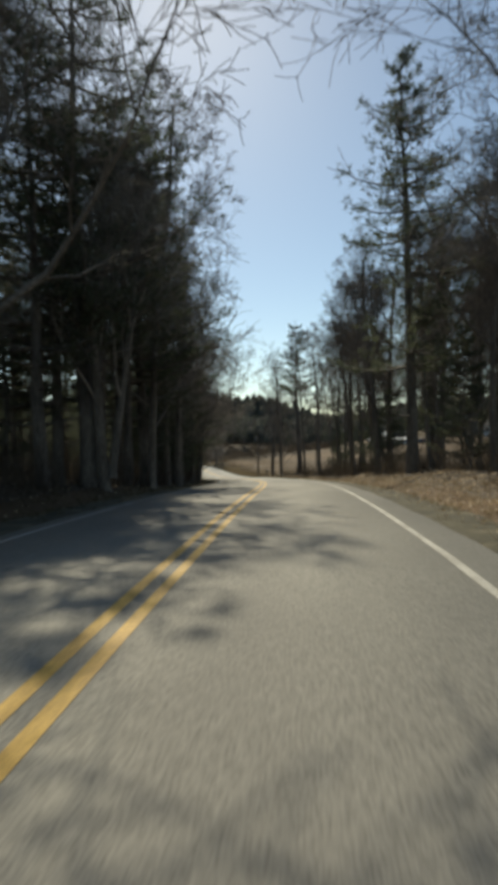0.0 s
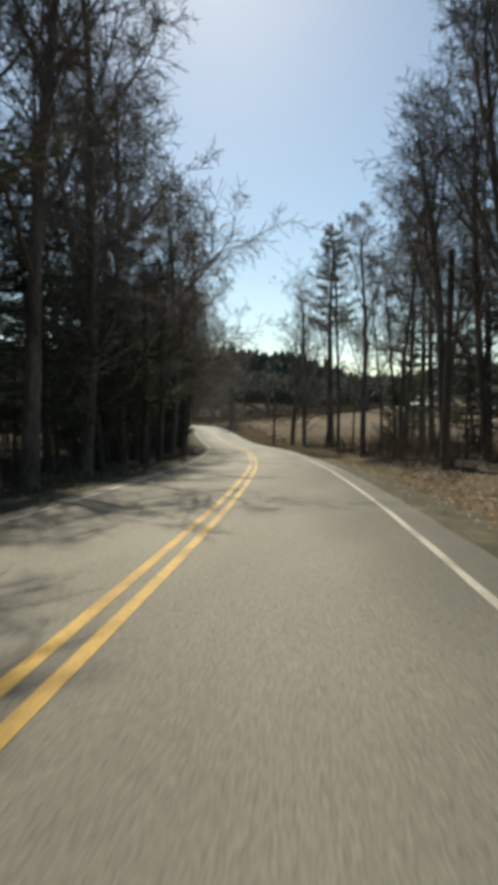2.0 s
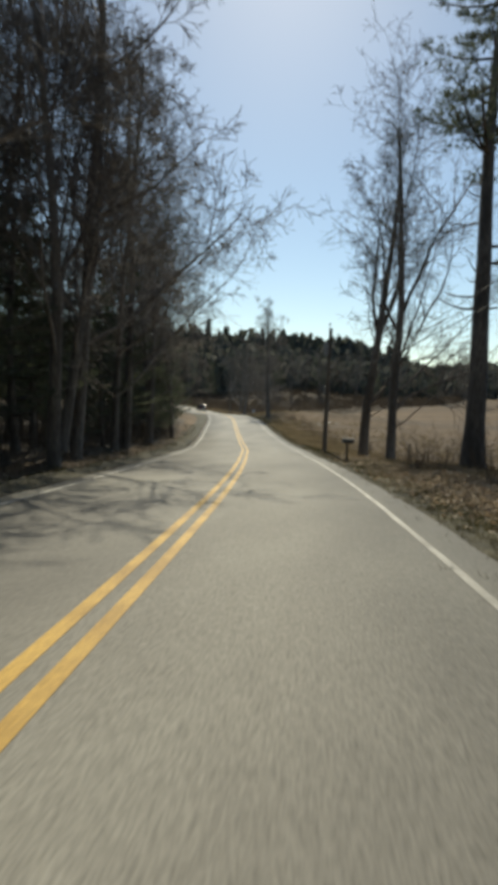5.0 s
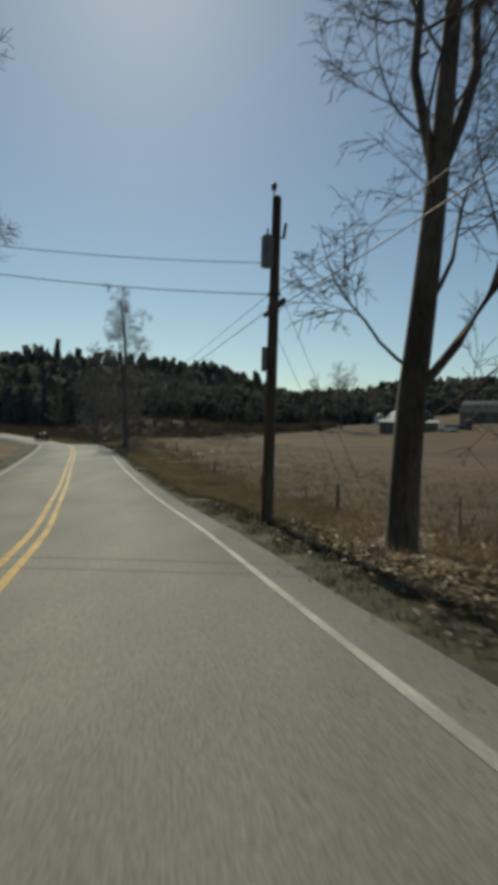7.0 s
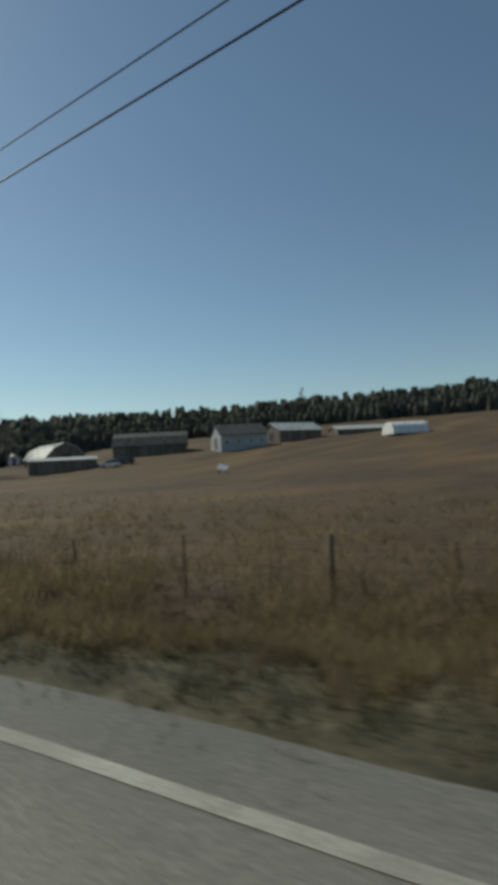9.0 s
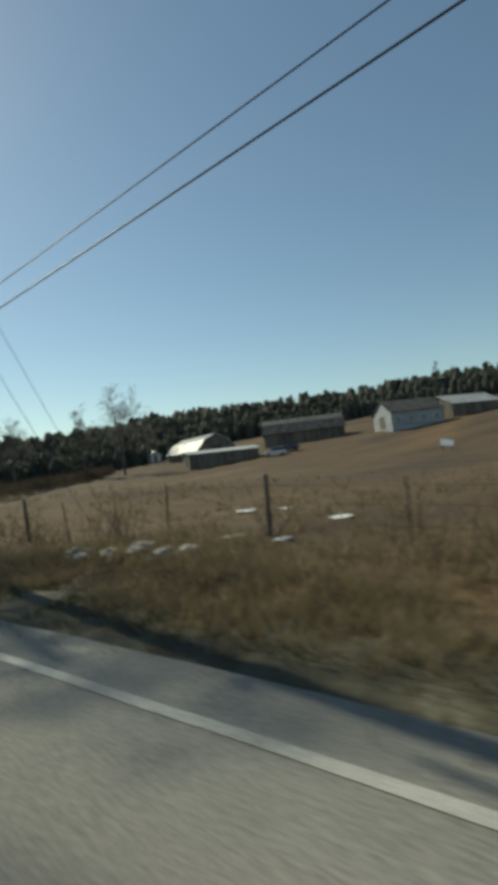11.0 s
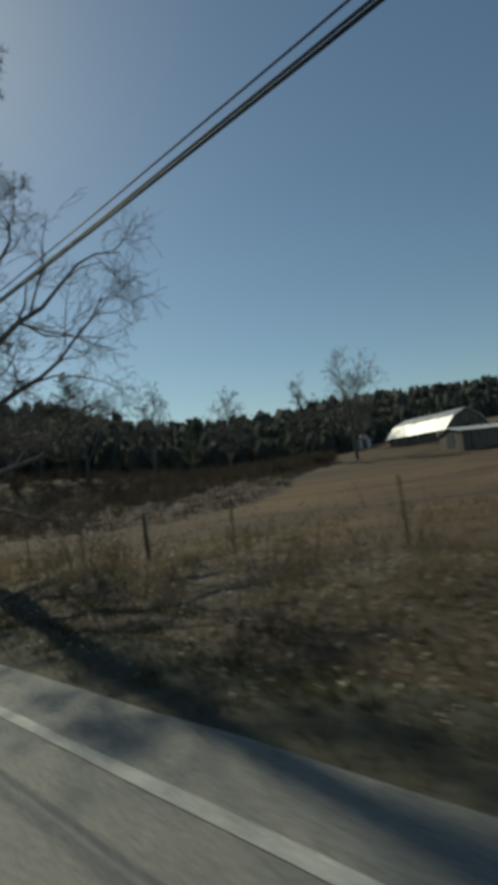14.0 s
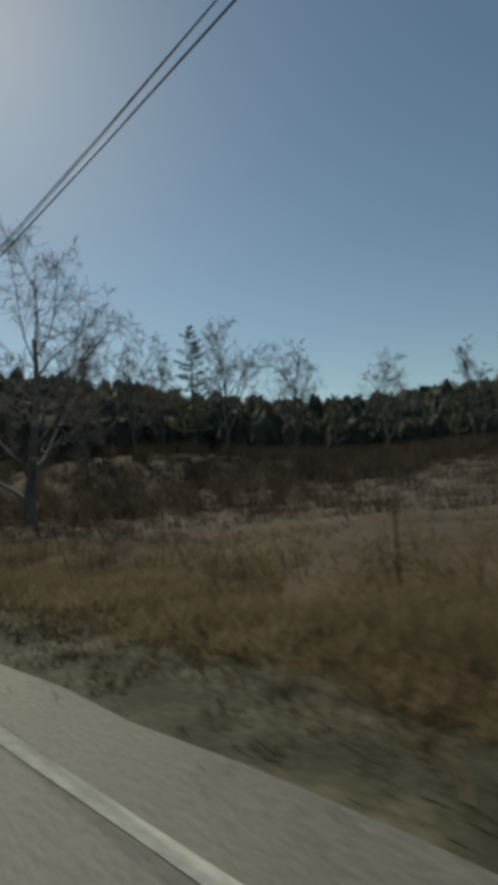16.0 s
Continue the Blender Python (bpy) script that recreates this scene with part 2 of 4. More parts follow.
def road_line():
    eyes = np.array([eye for _, eye, _, _ in PATH]) - (0, 0, EYE_H)
    times = np.array([t for t, *_ in PATH])
    offset = np.interp(times, (0, 1.5, 3, 5.5, 7, 8, 10.5, 12, 14, 16), (1.74, 1.65, 1.90, 1.92, 1.92, 1.89, 2.24, 2.15, 1.72, 1.43)) - LANE
    back = [eyes[0] + (-0.035 * k * 12, -k * 12.0, -0.12 * k * k) for k in range(6, 0, -1)]
    heading, tip, ahead = 27.0, eyes[-1], []
    for k in range(26):
        heading += 1.5 if k < 12 else 0.4
        tip = tip + (-5 * math.sin(radians(heading)), 5 * math.cos(radians(heading)), 0.02 * min(k, 14))
        ahead.append(tip)
    points = np.concatenate([back, eyes, ahead])
    offset = np.concatenate([np.full(6, offset[0]), offset, np.full(26, offset[-1])])
    far = np.concatenate([[0], np.cumsum(np.linalg.norm(np.diff(points[:, :2], axis=0), axis=1))])
    s = np.arange(0, far[-1], 1.0)
    line = np.stack([np.interp(s, far, points[:, n]) for n in range(3)], 1)
    c = np.interp(s, far, offset)
    soft = np.hanning(9) / np.hanning(9).sum()
    pad = lambda v: np.concatenate([np.full(4, v[0]), v, np.full(4, v[-1])])  # noqa: E731
    c = np.convolve(pad(c), soft, "valid")
    for n in range(3):
        inner = np.convolve(line[:, n], soft, "valid")
        line[4:-4, n] = inner
    way = np.gradient(line[:, :2], axis=0)
    way /= np.linalg.norm(way, axis=1)[:, None]
    right = np.stack([way[:, 1], -way[:, 0]], 1)
    line[:, :2] += right * c[:, None]
    return line, right, way


ROAD, RIGHT, WAY = road_line()


def road_at(x, y):
    """Distance right of the centre line, and the road's height and index there."""
    x, y = np.atleast_1d(x).astype(float), np.atleast_1d(y).astype(float)
    e, z, idx = np.zeros(len(x)), np.zeros(len(x)), np.zeros(len(x), int)
    for a in range(0, len(x), 8000):
        p = np.stack([x[a:a + 8000], y[a:a + 8000]], 1)
        d = ((p[:, None] - ROAD[None, :, :2]) ** 2).sum(-1)
        i = d.argmin(1)
        off = p - ROAD[i, :2]
        e[a:a + 8000] = (off * RIGHT[i]).sum(1)
        along = (off * WAY[i]).sum(1)
        far = np.sqrt(d[np.arange(len(p)), i])
        e[a:a + 8000] = np.where(far > np.abs(e[a:a + 8000]) * 1.05 + 1.5, np.where(e[a:a + 8000] >= 0, far, -far), e[a:a + 8000])
        slope = np.gradient(ROAD[:, 2])
        z[a:a + 8000] = ROAD[i, 2] + slope[i] * np.clip(along, -1, 1)
        idx[a:a + 8000] = i
    return e, z, idx


def ramp(v, lo, hi):
    k = np.clip((v - lo) / (hi - lo), 0, 1)
    return k * k * (3 - 2 * k)


def rise(v, soft=6.0):
    return np.where(v > 40, v, soft * np.log1p(np.exp(np.clip(v, -200, 60) / soft)))


def ground_z(x, y, rough=True):
    x, y = np.atleast_1d(x).astype(float), np.atleast_1d(y).astype(float)
    e, zr, _ = road_at(x, y)
    field = -5.8 + 0.06 * rise(y - 178 + 0.6 * (x - 35)) + 0.06 * rise(x - 30) + 0.02 * rise(x - 45) + 0.05 * np.clip(75 - y, 0, 90)
    field = field + 3.2 * ramp(y, 224, 262) * ramp(-x, -8, 34)
    field = np.minimum(field, 16 + 0.01 * field)
    drop = np.interp(y, (20, 70, 84, 98, 112, 128, 136.5, 142, 147, 150.5, 153.5, 158, 165, 172, 182, 192), (0.45, 0.35, -0.3, -0.95, -0.75, -0.3, 0.1, -0.15, -0.1, 0.5, 1.1, 0.95, 0.5, 0.3, -0.2, -0.6))
    near_right = zr - 0.14 + (drop + 0.14) * ramp(e, 4.8, 8.6)
    near_left = zr - 0.14 + 0.6 * ramp(-e, 4.6, 10) + 0.03 * np.clip(-e - 10, 0, 120)
    out = np.where(e >= 0, near_right + (field - near_right) * ramp(e, 10, 48), near_left)
    if rough:
        away = ramp(np.abs(e), 4.6, 7.0)
        bumps = 0.10 * np.sin(0.9 * x + 0.4 * y) * np.sin(0.7 * y - 0.5 * x + 1.3) + 0.06 * np.sin(2.3 * x - 1.1 * y) * np.sin(1.9 * y + 0.8 * x) + 0.25 * np.sin(0.11 * x + 2) * np.sin(0.09 * y)
        out = out + away * bumps
    return out


def gz(x, y):
    return float(ground_z(x, y)[0])


def beside(y_along, e):
    """The place e metres right of the centre line where the line crosses the given y."""
    i = int(np.abs(ROAD[:, 1] - y_along).argmin())
    return float(ROAD[i, 0] + RIGHT[i, 0] * e), float(ROAD[i, 1] + RIGHT[i, 1] * e)


# ---- ground: one sheet to the horizon ----
def spaced(lo, hi, step):
    out, v, s = list(np.arange(lo, hi, step)), hi, step
    while v < 2600:
        out.append(v)
        s *= 1.28
        v += s
    v, s, low = lo - step, step, []
    while v > -2600:
        low.append(v)
        s *= 1.28
        v -= s
    return np.array(low[::-1] + out)


WOOD_LINE = np.array([(-260, 180), (-150, 236), (-95, 262), (-50, 266), (10, 262), (34, 266), (60, 285), (105, 272), (140, 240), (168, 196), (190, 150), (205, 90), (215, 20)], float)
_angle = np.arctan2(WOOD_LINE[:, 1] - 90, WOOD_LINE[:, 0] - 20)
FAR_EDGE = (_angle[::-1], np.hypot(WOOD_LINE[:, 0] - 20, WOOD_LINE[:, 1] - 90)[::-1])


def build_ground():
    xs, ys = spaced(-62, 34, 0.9), spaced(-8, 222, 0.9)
    gx, gy = np.meshgrid(xs, ys, indexing="ij")
    verts = np.stack([gx.ravel(), gy.ravel(), ground_z(gx.ravel(), gy.ravel())], 1)
    n, m = len(xs), len(ys)
    i, j = np.meshgrid(np.arange(n - 1), np.arange(m - 1), indexing="ij")
    faces = np.stack([i * m + j, (i + 1) * m + j, (i + 1) * m + j + 1, i * m + j + 1], -1).reshape(-1, 4)
    me = np_mesh("ground", verts, faces, FIELD, True)
    me.materials.append(LITTER)
    mid = verts[faces].mean(1)
    e, _, _ = road_at(mid[:, 0], mid[:, 1])
    x, y = mid[:, 0], mid[:, 1]
    past = np.hypot(x - 20, y - 90) > np.interp(np.arctan2(y - 90, x - 20), FAR_EDGE[0], FAR_EDGE[1]) + 2
    ditch = (e > 4.6 + 0.4 * np.sin(y * 0.8)) & (e < 9.0 + 0.6 * np.sin(y * 0.5 + 1)) & (((y > 84) & (y < 104)) | ((y > 139) & (y < 180)))
    scrub = (e > 11) & (y > 199 + 5 * np.sin(x * 0.12) + 0.8 * np.maximum(x + 25, 0)) & (x < 24)
    wood = scrub | ((e < -6.5) & (e > -46 + 7 * np.sin(y * 0.13) + 4 * np.sin(y * 0.31)) & (y < 120 + 7 * np.sin(x * 0.16) + 4 * np.sin(x * 0.41) + 0.25 * e)) | ((e > 6.0) & (e < 33 + 5 * np.sin(y * 0.2) + 3 * np.sin(y * 0.47)) & (y < 74 + 4 * np.sin(x * 0.3) - 0.3 * e)) | past | ditch
    me.polygons.foreach_set("material_index", wood.astype(np.int32))
    return tagged(new("ground", me), "tan dry field and brown leaf-strewn woodland floor", "ground", kind="structure")


def strip(name, lo, hi, lift, material, label, start=0, stop=None, thick=0.0, wobble=0.0):
    line, right = ROAD[start:stop], RIGHT[start:stop]
    n = len(line)
    rng = np.random.default_rng(int(abs(lo * 100)) + n)
    cols = [lo, lo + (hi - lo) * 0.33, lo + (hi - lo) * 0.67, hi] if hi - lo > 1 else [lo, hi]
    rows = []
    for k, e in enumerate(cols):
        w = rng.normal(0, wobble, n) if wobble and k in (0, len(cols) - 1) else 0
        p = np.concatenate([line[:, :2] + right * (np.full(n, e) + w)[:, None], line[:, 2:3] + lift], 1)
        rows.append(p)
    if thick:
        rows = [rows[0] - (0, 0, thick)] + rows + [rows[-1] - (0, 0, thick)]
    k = len(rows)
    verts = np.stack(rows, 1).reshape(-1, 3)
    i, j = np.meshgrid(np.arange(n - 1), np.arange(k - 1), indexing="ij")
    faces = np.stack([i * k + j, i * k + j + 1, (i + 1) * k + j + 1, (i + 1) * k + j], -1).reshape(-1, 4)
    return tagged(new(name, np_mesh(name, verts, faces, material)), label, "road", kind="structure")


build_ground()
strip("road", -3.75, 4.0, 0.0, ASPHALT, "worn grey asphalt two-lane country road", thick=0.2, wobble=0.02)
strip("road_marking", -0.205, -0.075, 0.005, YELLOW, "worn yellow centre line on asphalt")
strip("road_marking", 0.075, 0.205, 0.005, YELLOW, "worn yellow centre line on asphalt")
strip("road_marking", 3.297, 3.403, 0.005, WHITE_LINE, "faded white edge line on asphalt", wobble=0.006)
strip("road_marking", -3.403, -3.297, 0.005, WHITE_LINE, "faded white edge line on asphalt", wobble=0.006)


VERGE_E = (3.9, 4.15, 4.6, 5.1, 5.6, 6.2)
VERGE_Z = (-0.035, -0.02, -0.03, -0.06, -0.13, -0.4)


def verge(side):
    """Uneven soil and turf from the asphalt's edge down to the field."""
    s = np.arange(0, len(ROAD) - 1, 0.5)
    line = np.stack([np.interp(s, np.arange(len(ROAD)), ROAD[:, n]) for n in range(3)], 1)
    right = np.stack([np.interp(s, np.arange(len(ROAD)), RIGHT[:, n]) for n in range(2)], 1) * side
    rng = np.random.default_rng(18 + side)
    rows = []
    for k, (e, z) in enumerate(zip(VERGE_E, VERGE_Z)):
        off = e + 0.05 * np.sin(s * 0.9 + k) + 0.04 * np.sin(s * 2.3 + 2 * k)
        high = line[:, 2:3] + z + (rng.normal(0, 0.018, (len(s), 1)) if k else 0)
        rows.append(np.concatenate([line[:, :2] + right * off[:, None], high], 1))
    k = len(rows)
    verts = np.stack(rows, 1).reshape(-1, 3)
    i, j = np.meshgrid(np.arange(len(s) - 1), np.arange(k - 1), indexing="ij")
    faces = np.stack([i * k + j, i * k + j + 1, (i + 1) * k + j + 1, (i + 1) * k + j], -1).reshape(-1, 4)
    if side < 0:
        faces = faces[:, ::-1]
    return tagged(new("verge", np_mesh("verge", verts, faces, GRAVEL, True)), "dark soil and thin turf shoulder beside the asphalt", "verge", kind="structure")


verge(1)
verge(-1)


def turf_z(x, y):
    """The height of the ground or of the verge over it."""
    e, zr, _ = road_at(x, y)
    return np.maximum(ground_z(x, y), zr + np.interp(np.abs(e), VERGE_E, VERGE_Z))


# ---- trees ----
def unit(v):
    return v / (np.linalg.norm(v) + 1e-9)


def bare_tree_meshes(name, seed, height, radius, first=0.3, limbs=12, spread=50.0, lift=0.25, droop=0.0, forks=1, reach=0.42, twigs=(7, 7, 5), narrowing=0.72, limb=0.42, wander=1.0, leader=0.92, flare=0.22, fine=0.008, main=(), arch=0.0, bulge=0.0):
    """Trunk and crown meshes of a leafless tree: limbs, branches, twigs and twiglets as tapered tubes.
    main: chosen big limbs, each the height on the trunk, compass turn, angle from the trunk, length and radius."""
    rng = np.random.default_rng(seed)
    trunk, crown = [], []

    def turned(way, angle, spin):
        side = unit(np.cross(way, (0.31, 0.17, 0.93) if abs(way[2]) < 0.9 else (1.0, 0.1, 0)))
        other = np.cross(way, side)
        return unit(way * math.cos(angle) + (side * math.cos(spin) + other * math.sin(spin)) * math.sin(angle))

    def grow(start, way, length, r, level, bend=0.0):
        n = (11, 8, 5, 4, 3)[level]
        step, p, d = length / (n - 1), np.array(start, float), np.array(way, float)
        pts = [p.copy()]
        for k in range(n - 1):
            d = unit(d + rng.normal(0, (0.035, 0.13 * wander, 0.2 * wander, 0.24 * wander, 0.25)[level], 3) + np.array((0, 0, (0.03, lift, lift * 0.6, 0.06, 0.0)[level] * 0.35 - droop * (0, 0.10, 0.16, 0.2, 0.2)[level] - bend)))
            p = p + d * step
            pts.append(p.copy())
        pts = np.array(pts)
        f = np.linspace(0, 1, n)
        radii = r * (1 - f * (0.72 if level == 0 else 0.8))
        if level == 0:
            radii[0] *= 1.55
            pts = np.insert(pts, 1, pts[0] + (pts[1] - pts[0]) * flare, axis=0)
            radii = np.insert(radii, 1, r * 1.04)
        (trunk if level == 0 else crown).append(tube(pts, np.maximum(radii, fine), (10, 6, 4, 3, 3)[level]))
        return pts, radii

    def branch(start, way, length, r, level, bend=0.0):
        pts, radii = grow(start, way, length, r, level, bend)
        if level == 4:
            return
        if level == 0:
            for f, spin, angle, long, thick in main:
                at = f * (len(pts) - 1)
                i = min(int(at), len(pts) - 2)
                p = pts[i] + (pts[i + 1] - pts[i]) * (at - i)
                a, b = radians(angle), radians(spin)
                branch(p, np.array((math.sin(a) * math.cos(b), math.sin(a) * math.sin(b), math.cos(a))), long, thick, 1, arch)
        count = (0, *twigs)[level] if level else limbs
        for k in range(count):
            f = first + (1 - first) * (k + rng.uniform(0, 0.9)) / count if level == 0 else rng.uniform(0.22, 1.0)
            at = f * (len(pts) - 1)
            i = min(int(at), len(pts) - 2)
            p = pts[i] + (pts[i + 1] - pts[i]) * (at - i)
            d = unit(pts[i + 1] - pts[i])
            angle = radians(rng.normal(spread * (1.2 - 0.55 * f) if level == 0 else 42, 9))
            spin = k * 2.4 + rng.uniform(-0.5, 0.5)
            if level == 0:
                g = (f - first) / (1 - first)
                long = height * reach * (1.05 - narrowing * g + bulge * math.sin(math.pi * min(g, 0.95))) * rng.uniform(0.6, 1.2)
                thick = radius * limb * (1.1 - 0.7 * f) * rng.uniform(0.7, 1.1)
            else:
                long = length * (0, 0.55, 0.62, 0.8)[level] * rng.uniform(0.55, 1.15) * (1.1 - 0.5 * f)
                thick = max(r * (1 - 0.7 * f) * 0.48, 0.006)
            branch(p, turned(d, angle, spin), long, thick, level + 1)

    branch((0, 0, -0.25), unit(np.array((rng.normal(0, 0.03), rng.normal(0, 0.03), 1))), height * leader, radius, 0)
    for k in range(forks - 1):
        spin = rng.uniform(0, 6.28)
        branch((0.25 * math.cos(spin), 0.25 * math.sin(spin), 0.5), unit(np.array((0.22 * math.cos(spin), 0.22 * math.sin(spin), 1))), height * leader * 0.92, radius * 0.75, 0)
    tv, tf = joined(trunk)
    cv, cf = joined(crown)
    return np_mesh("trunk", tv, tf, BARK, True), np_mesh("crown", cv, cf, TWIG, True)


def blades(rng, at, way, length, width):
    """One narrow three-sided blade for each place, pointing its way."""
    n = len(at)
    way = way / (np.linalg.norm(way, axis=1)[:, None] + 1e-9)
    side = np.cross(way, rng.normal(0, 1, (n, 3)))
    side /= np.linalg.norm(side, axis=1)[:, None] + 1e-9
    verts = np.stack([at - side * width[:, None] / 2, at + side * width[:, None] / 2, at + way * length[:, None]], 1).reshape(-1, 3)
    return verts, np.arange(3 * n).reshape(-1, 3)


def pine_meshes(seed, height, radius, low=0.22, wide=0.2, per_branch=34, blade=(0.27, 0.03), per_tuft=8, gap=0.8):
    """Trunk and crown meshes of a white pine: whorls of flat, upturned branches carrying needle tufts."""
    rng = np.random.default_rng(seed)
    n = 12
    f = np.linspace(0, 1, n)
    line = np.stack([np.cumsum(rng.normal(0, 0.05, n)), np.cumsum(rng.normal(0, 0.05, n)), -0.25 + f * (height + 0.25)], 1)
    radii = radius * (1 - 0.93 * f)
    radii[0] *= 1.3
    wood = [tube(line, radii, 9)]
    tufts, ways = [], []
    z = height * low * 0.55
    while z < height * 0.985:
        k = z / height
        alive = k > low
        top = 1 - k
        for b in range(rng.integers(4, 6) if alive else 2):
            spin = rng.uniform(0, 6.28)
            long = height * wide * (0.18 + 1.0 * min(top * 1.5, 1.0) ** 0.8) * rng.uniform(0.5, 1.2)
            if not alive:
                long *= 0.45
            out = np.array((math.cos(spin), math.sin(spin), 0))
            m = 5
            g = np.linspace(0, 1, m)
            tilt = rng.uniform(-0.05, 0.2) + 0.5 * max(k - 0.75, 0)
            base = np.array([np.interp(z, line[:, 2], line[:, c]) for c in range(3)])
            pts = base + out * (long * g)[:, None] + np.stack([0 * g, 0 * g, long * (tilt * g - 0.16 * g * (1 - g) + 0.16 * g ** 3)], 1)
            r0 = 0.035 + 0.012 * long
            wood.append(tube(pts, r0 * (1 - 0.8 * g), 4))
            if alive:
                c = int(per_branch * (0.45 + long / (height * wide)))
                t = rng.uniform(0.16, 1.03, c) ** 0.8
                across = rng.normal(0, 1, c) * long * 0.17 * (1.15 - 0.6 * t)
                side = np.array((-out[1], out[0], 0))
                at = np.stack([np.interp(t, g, pts[:, q]) for q in range(3)], 1) + side * across[:, None]
                at[:, 2] += rng.normal(0.05, 0.09, c) - 0.06 * np.abs(across)
                tufts.append(at)
                ways.append(out * 0.55 + side * np.sign(across)[:, None] * 0.45 + (0, 0, 0.35))
        z += gap * rng.uniform(0.6, 1.3)
    at, way = np.repeat(np.concatenate(tufts), per_tuft, 0), np.repeat(np.concatenate(ways), per_tuft, 0)
    way = way + rng.normal(0, 0.55, way.shape)
    v, fc = blades(rng, at + rng.normal(0, 0.03, at.shape), way, blade[0] * rng.uniform(0.6, 1.3, len(at)), blade[1] * rng.uniform(0.7, 1.3, len(at)))
    tv, tf = joined(wood)
    return np_mesh("trunk", tv, tf, PINE_BARK, True), np_mesh("crown", v, fc, NEEDLES)


def tree(name, label, category, meshes, x, y, scale=1.0, turn=0.0, tilt=(0, 0), group="", tall=1.0, sink=0.0):
    at = pose(x, y, gz(x, y) - sink, tilt[0], tilt[1], turn) @ Matrix.Diagonal((scale, scale, scale * tall, 1))
    ob = thing(name, label, category, at, group)
    for me in meshes:
        child(me.name.split(".")[0], me, ob)
    return ob


PINES = [pine_meshes(11, 20, 0.30, 0.25, 0.19), pine_meshes(12, 20, 0.27, 0.16, 0.17), pine_meshes(13, 20, 0.33, 0.32, 0.22), pine_meshes(14, 14, 0.2, 0.08, 0.2, 30)]
MAPLES = [bare_tree_meshes("m", 21, 19, 0.24, 0.30, 13, 30, 0.45, forks=2, leader=0.75), bare_tree_meshes("m", 22, 18, 0.2, 0.35, 13, 32, 0.45, leader=0.78), bare_tree_meshes("m", 23, 20, 0.26, 0.42, 12, 34, 0.4, leader=0.78), bare_tree_meshes("m", 24, 16, 0.14, 0.45, 11, 36, 0.4, reach=0.3)]
BIG_MAPLES = [
    bare_tree_meshes("b", 25, 20, 0.33, 0.42, 16, 36, 0.25, reach=0.24, narrowing=0.2, limb=0.18, leader=0.86, twigs=(8, 5, 4), fine=0.008, wander=1.1,
                     main=((0.50, 185, 16, 8.5, 0.13), (0.51, 5, 24, 9.0, 0.15), (0.27, 0, 38, 9.5, 0.12), (0.36, 20, 52, 5.5, 0.06), (0.30, 190, 62, 3.4, 0.04), (0.24, 340, 78, 3.2, 0.04))),
    bare_tree_meshes("b", 26, 20, 0.28, 0.3, 18, 40, 0.22, reach=0.26, narrowing=0.15, limb=0.18, leader=0.88, twigs=(8, 5, 4), fine=0.008, wander=1.1,
                     main=((0.46, 190, 18, 8.0, 0.10), (0.50, 350, 16, 9.0, 0.12), (0.24, 0, 48, 8.5, 0.09), (0.3, 15, 62, 6.5, 0.07), (0.2, 350, 72, 5.0, 0.05), (0.36, 5, 40, 8.0, 0.08)))]
SPREADING = [bare_tree_meshes("s", 27, 20, 0.22, 0.2, 20, 64, 0.3, reach=0.32, twigs=(9, 7, 5), fine=0.009), bare_tree_meshes("s", 28, 20, 0.2, 0.24, 18, 58, 0.35, reach=0.34, twigs=(9, 7, 5), fine=0.009)]
HIGH_PINE = pine_meshes(15, 23, 0.42, 0.5, 0.16)
WIDE_PINE = pine_meshes(16, 20, 0.32, 0.2, 0.215, 46)
OAKS = [
    bare_tree_meshes("o", 31, 20, 0.33, 0.15, 58, 74, 0.10, droop=0.10, reach=0.165, twigs=(10, 7, 4), narrowing=0.45, limb=0.15, wander=1.7, leader=0.92, flare=0.35, fine=0.0058, bulge=0.4,
                     main=((0.26, -25, 62, 4.3, 0.062), (0.20, -10, 74, 3.2, 0.045), (0.34, 150, 70, 2.6, 0.045), (0.24, 170, 82, 2.2, 0.04)), arch=0.01),
    bare_tree_meshes("o", 32, 19, 0.34, 0.26, 26, 64, 0.10, droop=0.22, reach=0.12, twigs=(9, 6, 4), narrowing=0.1, limb=0.13, wander=1.8, leader=0.9, flare=0.45, fine=0.007,
                     main=((0.25, -20, 42, 4.2, 0.085), (0.21, 15, 55, 3.4, 0.06), (0.33, -15, 40, 5.4, 0.095), (0.43, -25, 42, 6.4, 0.10), (0.52, -5, 36, 5.5, 0.08), (0.23, 165, 62, 1.7, 0.06), (0.42, 190, 52, 3.0, 0.06), (0.6, 120, 40, 4.0, 0.07)), arch=0.075),
    bare_tree_meshes("o", 33, 19, 0.36, 0.2, 14, 56, 0.2, reach=0.5, twigs=(8, 5, 4), narrowing=0.35, limb=0.42, wander=1.1, leader=0.62, flare=0.4, fine=0.012)]
CROWNED = [
    bare_tree_meshes("c", 41, 16, 0.24, 0.26, 9, 34, 0.3, reach=0.5, narrowing=0.3, limb=0.5, leader=0.55, twigs=(8, 5, 3), wander=0.6, fine=0.015),
    bare_tree_meshes("c", 42, 15, 0.22, 0.24, 10, 38, 0.3, reach=0.48, narrowing=0.3, limb=0.5, leader=0.55, twigs=(8, 5, 3), wander=0.6, fine=0.015),
    bare_tree_meshes("c", 43, 15, 0.18, 0.2, 14, 36, 0.3, reach=0.34, narrowing=0.3, limb=0.4, leader=0.75, twigs=(7, 5, 3), wander=0.7, fine=0.015)]

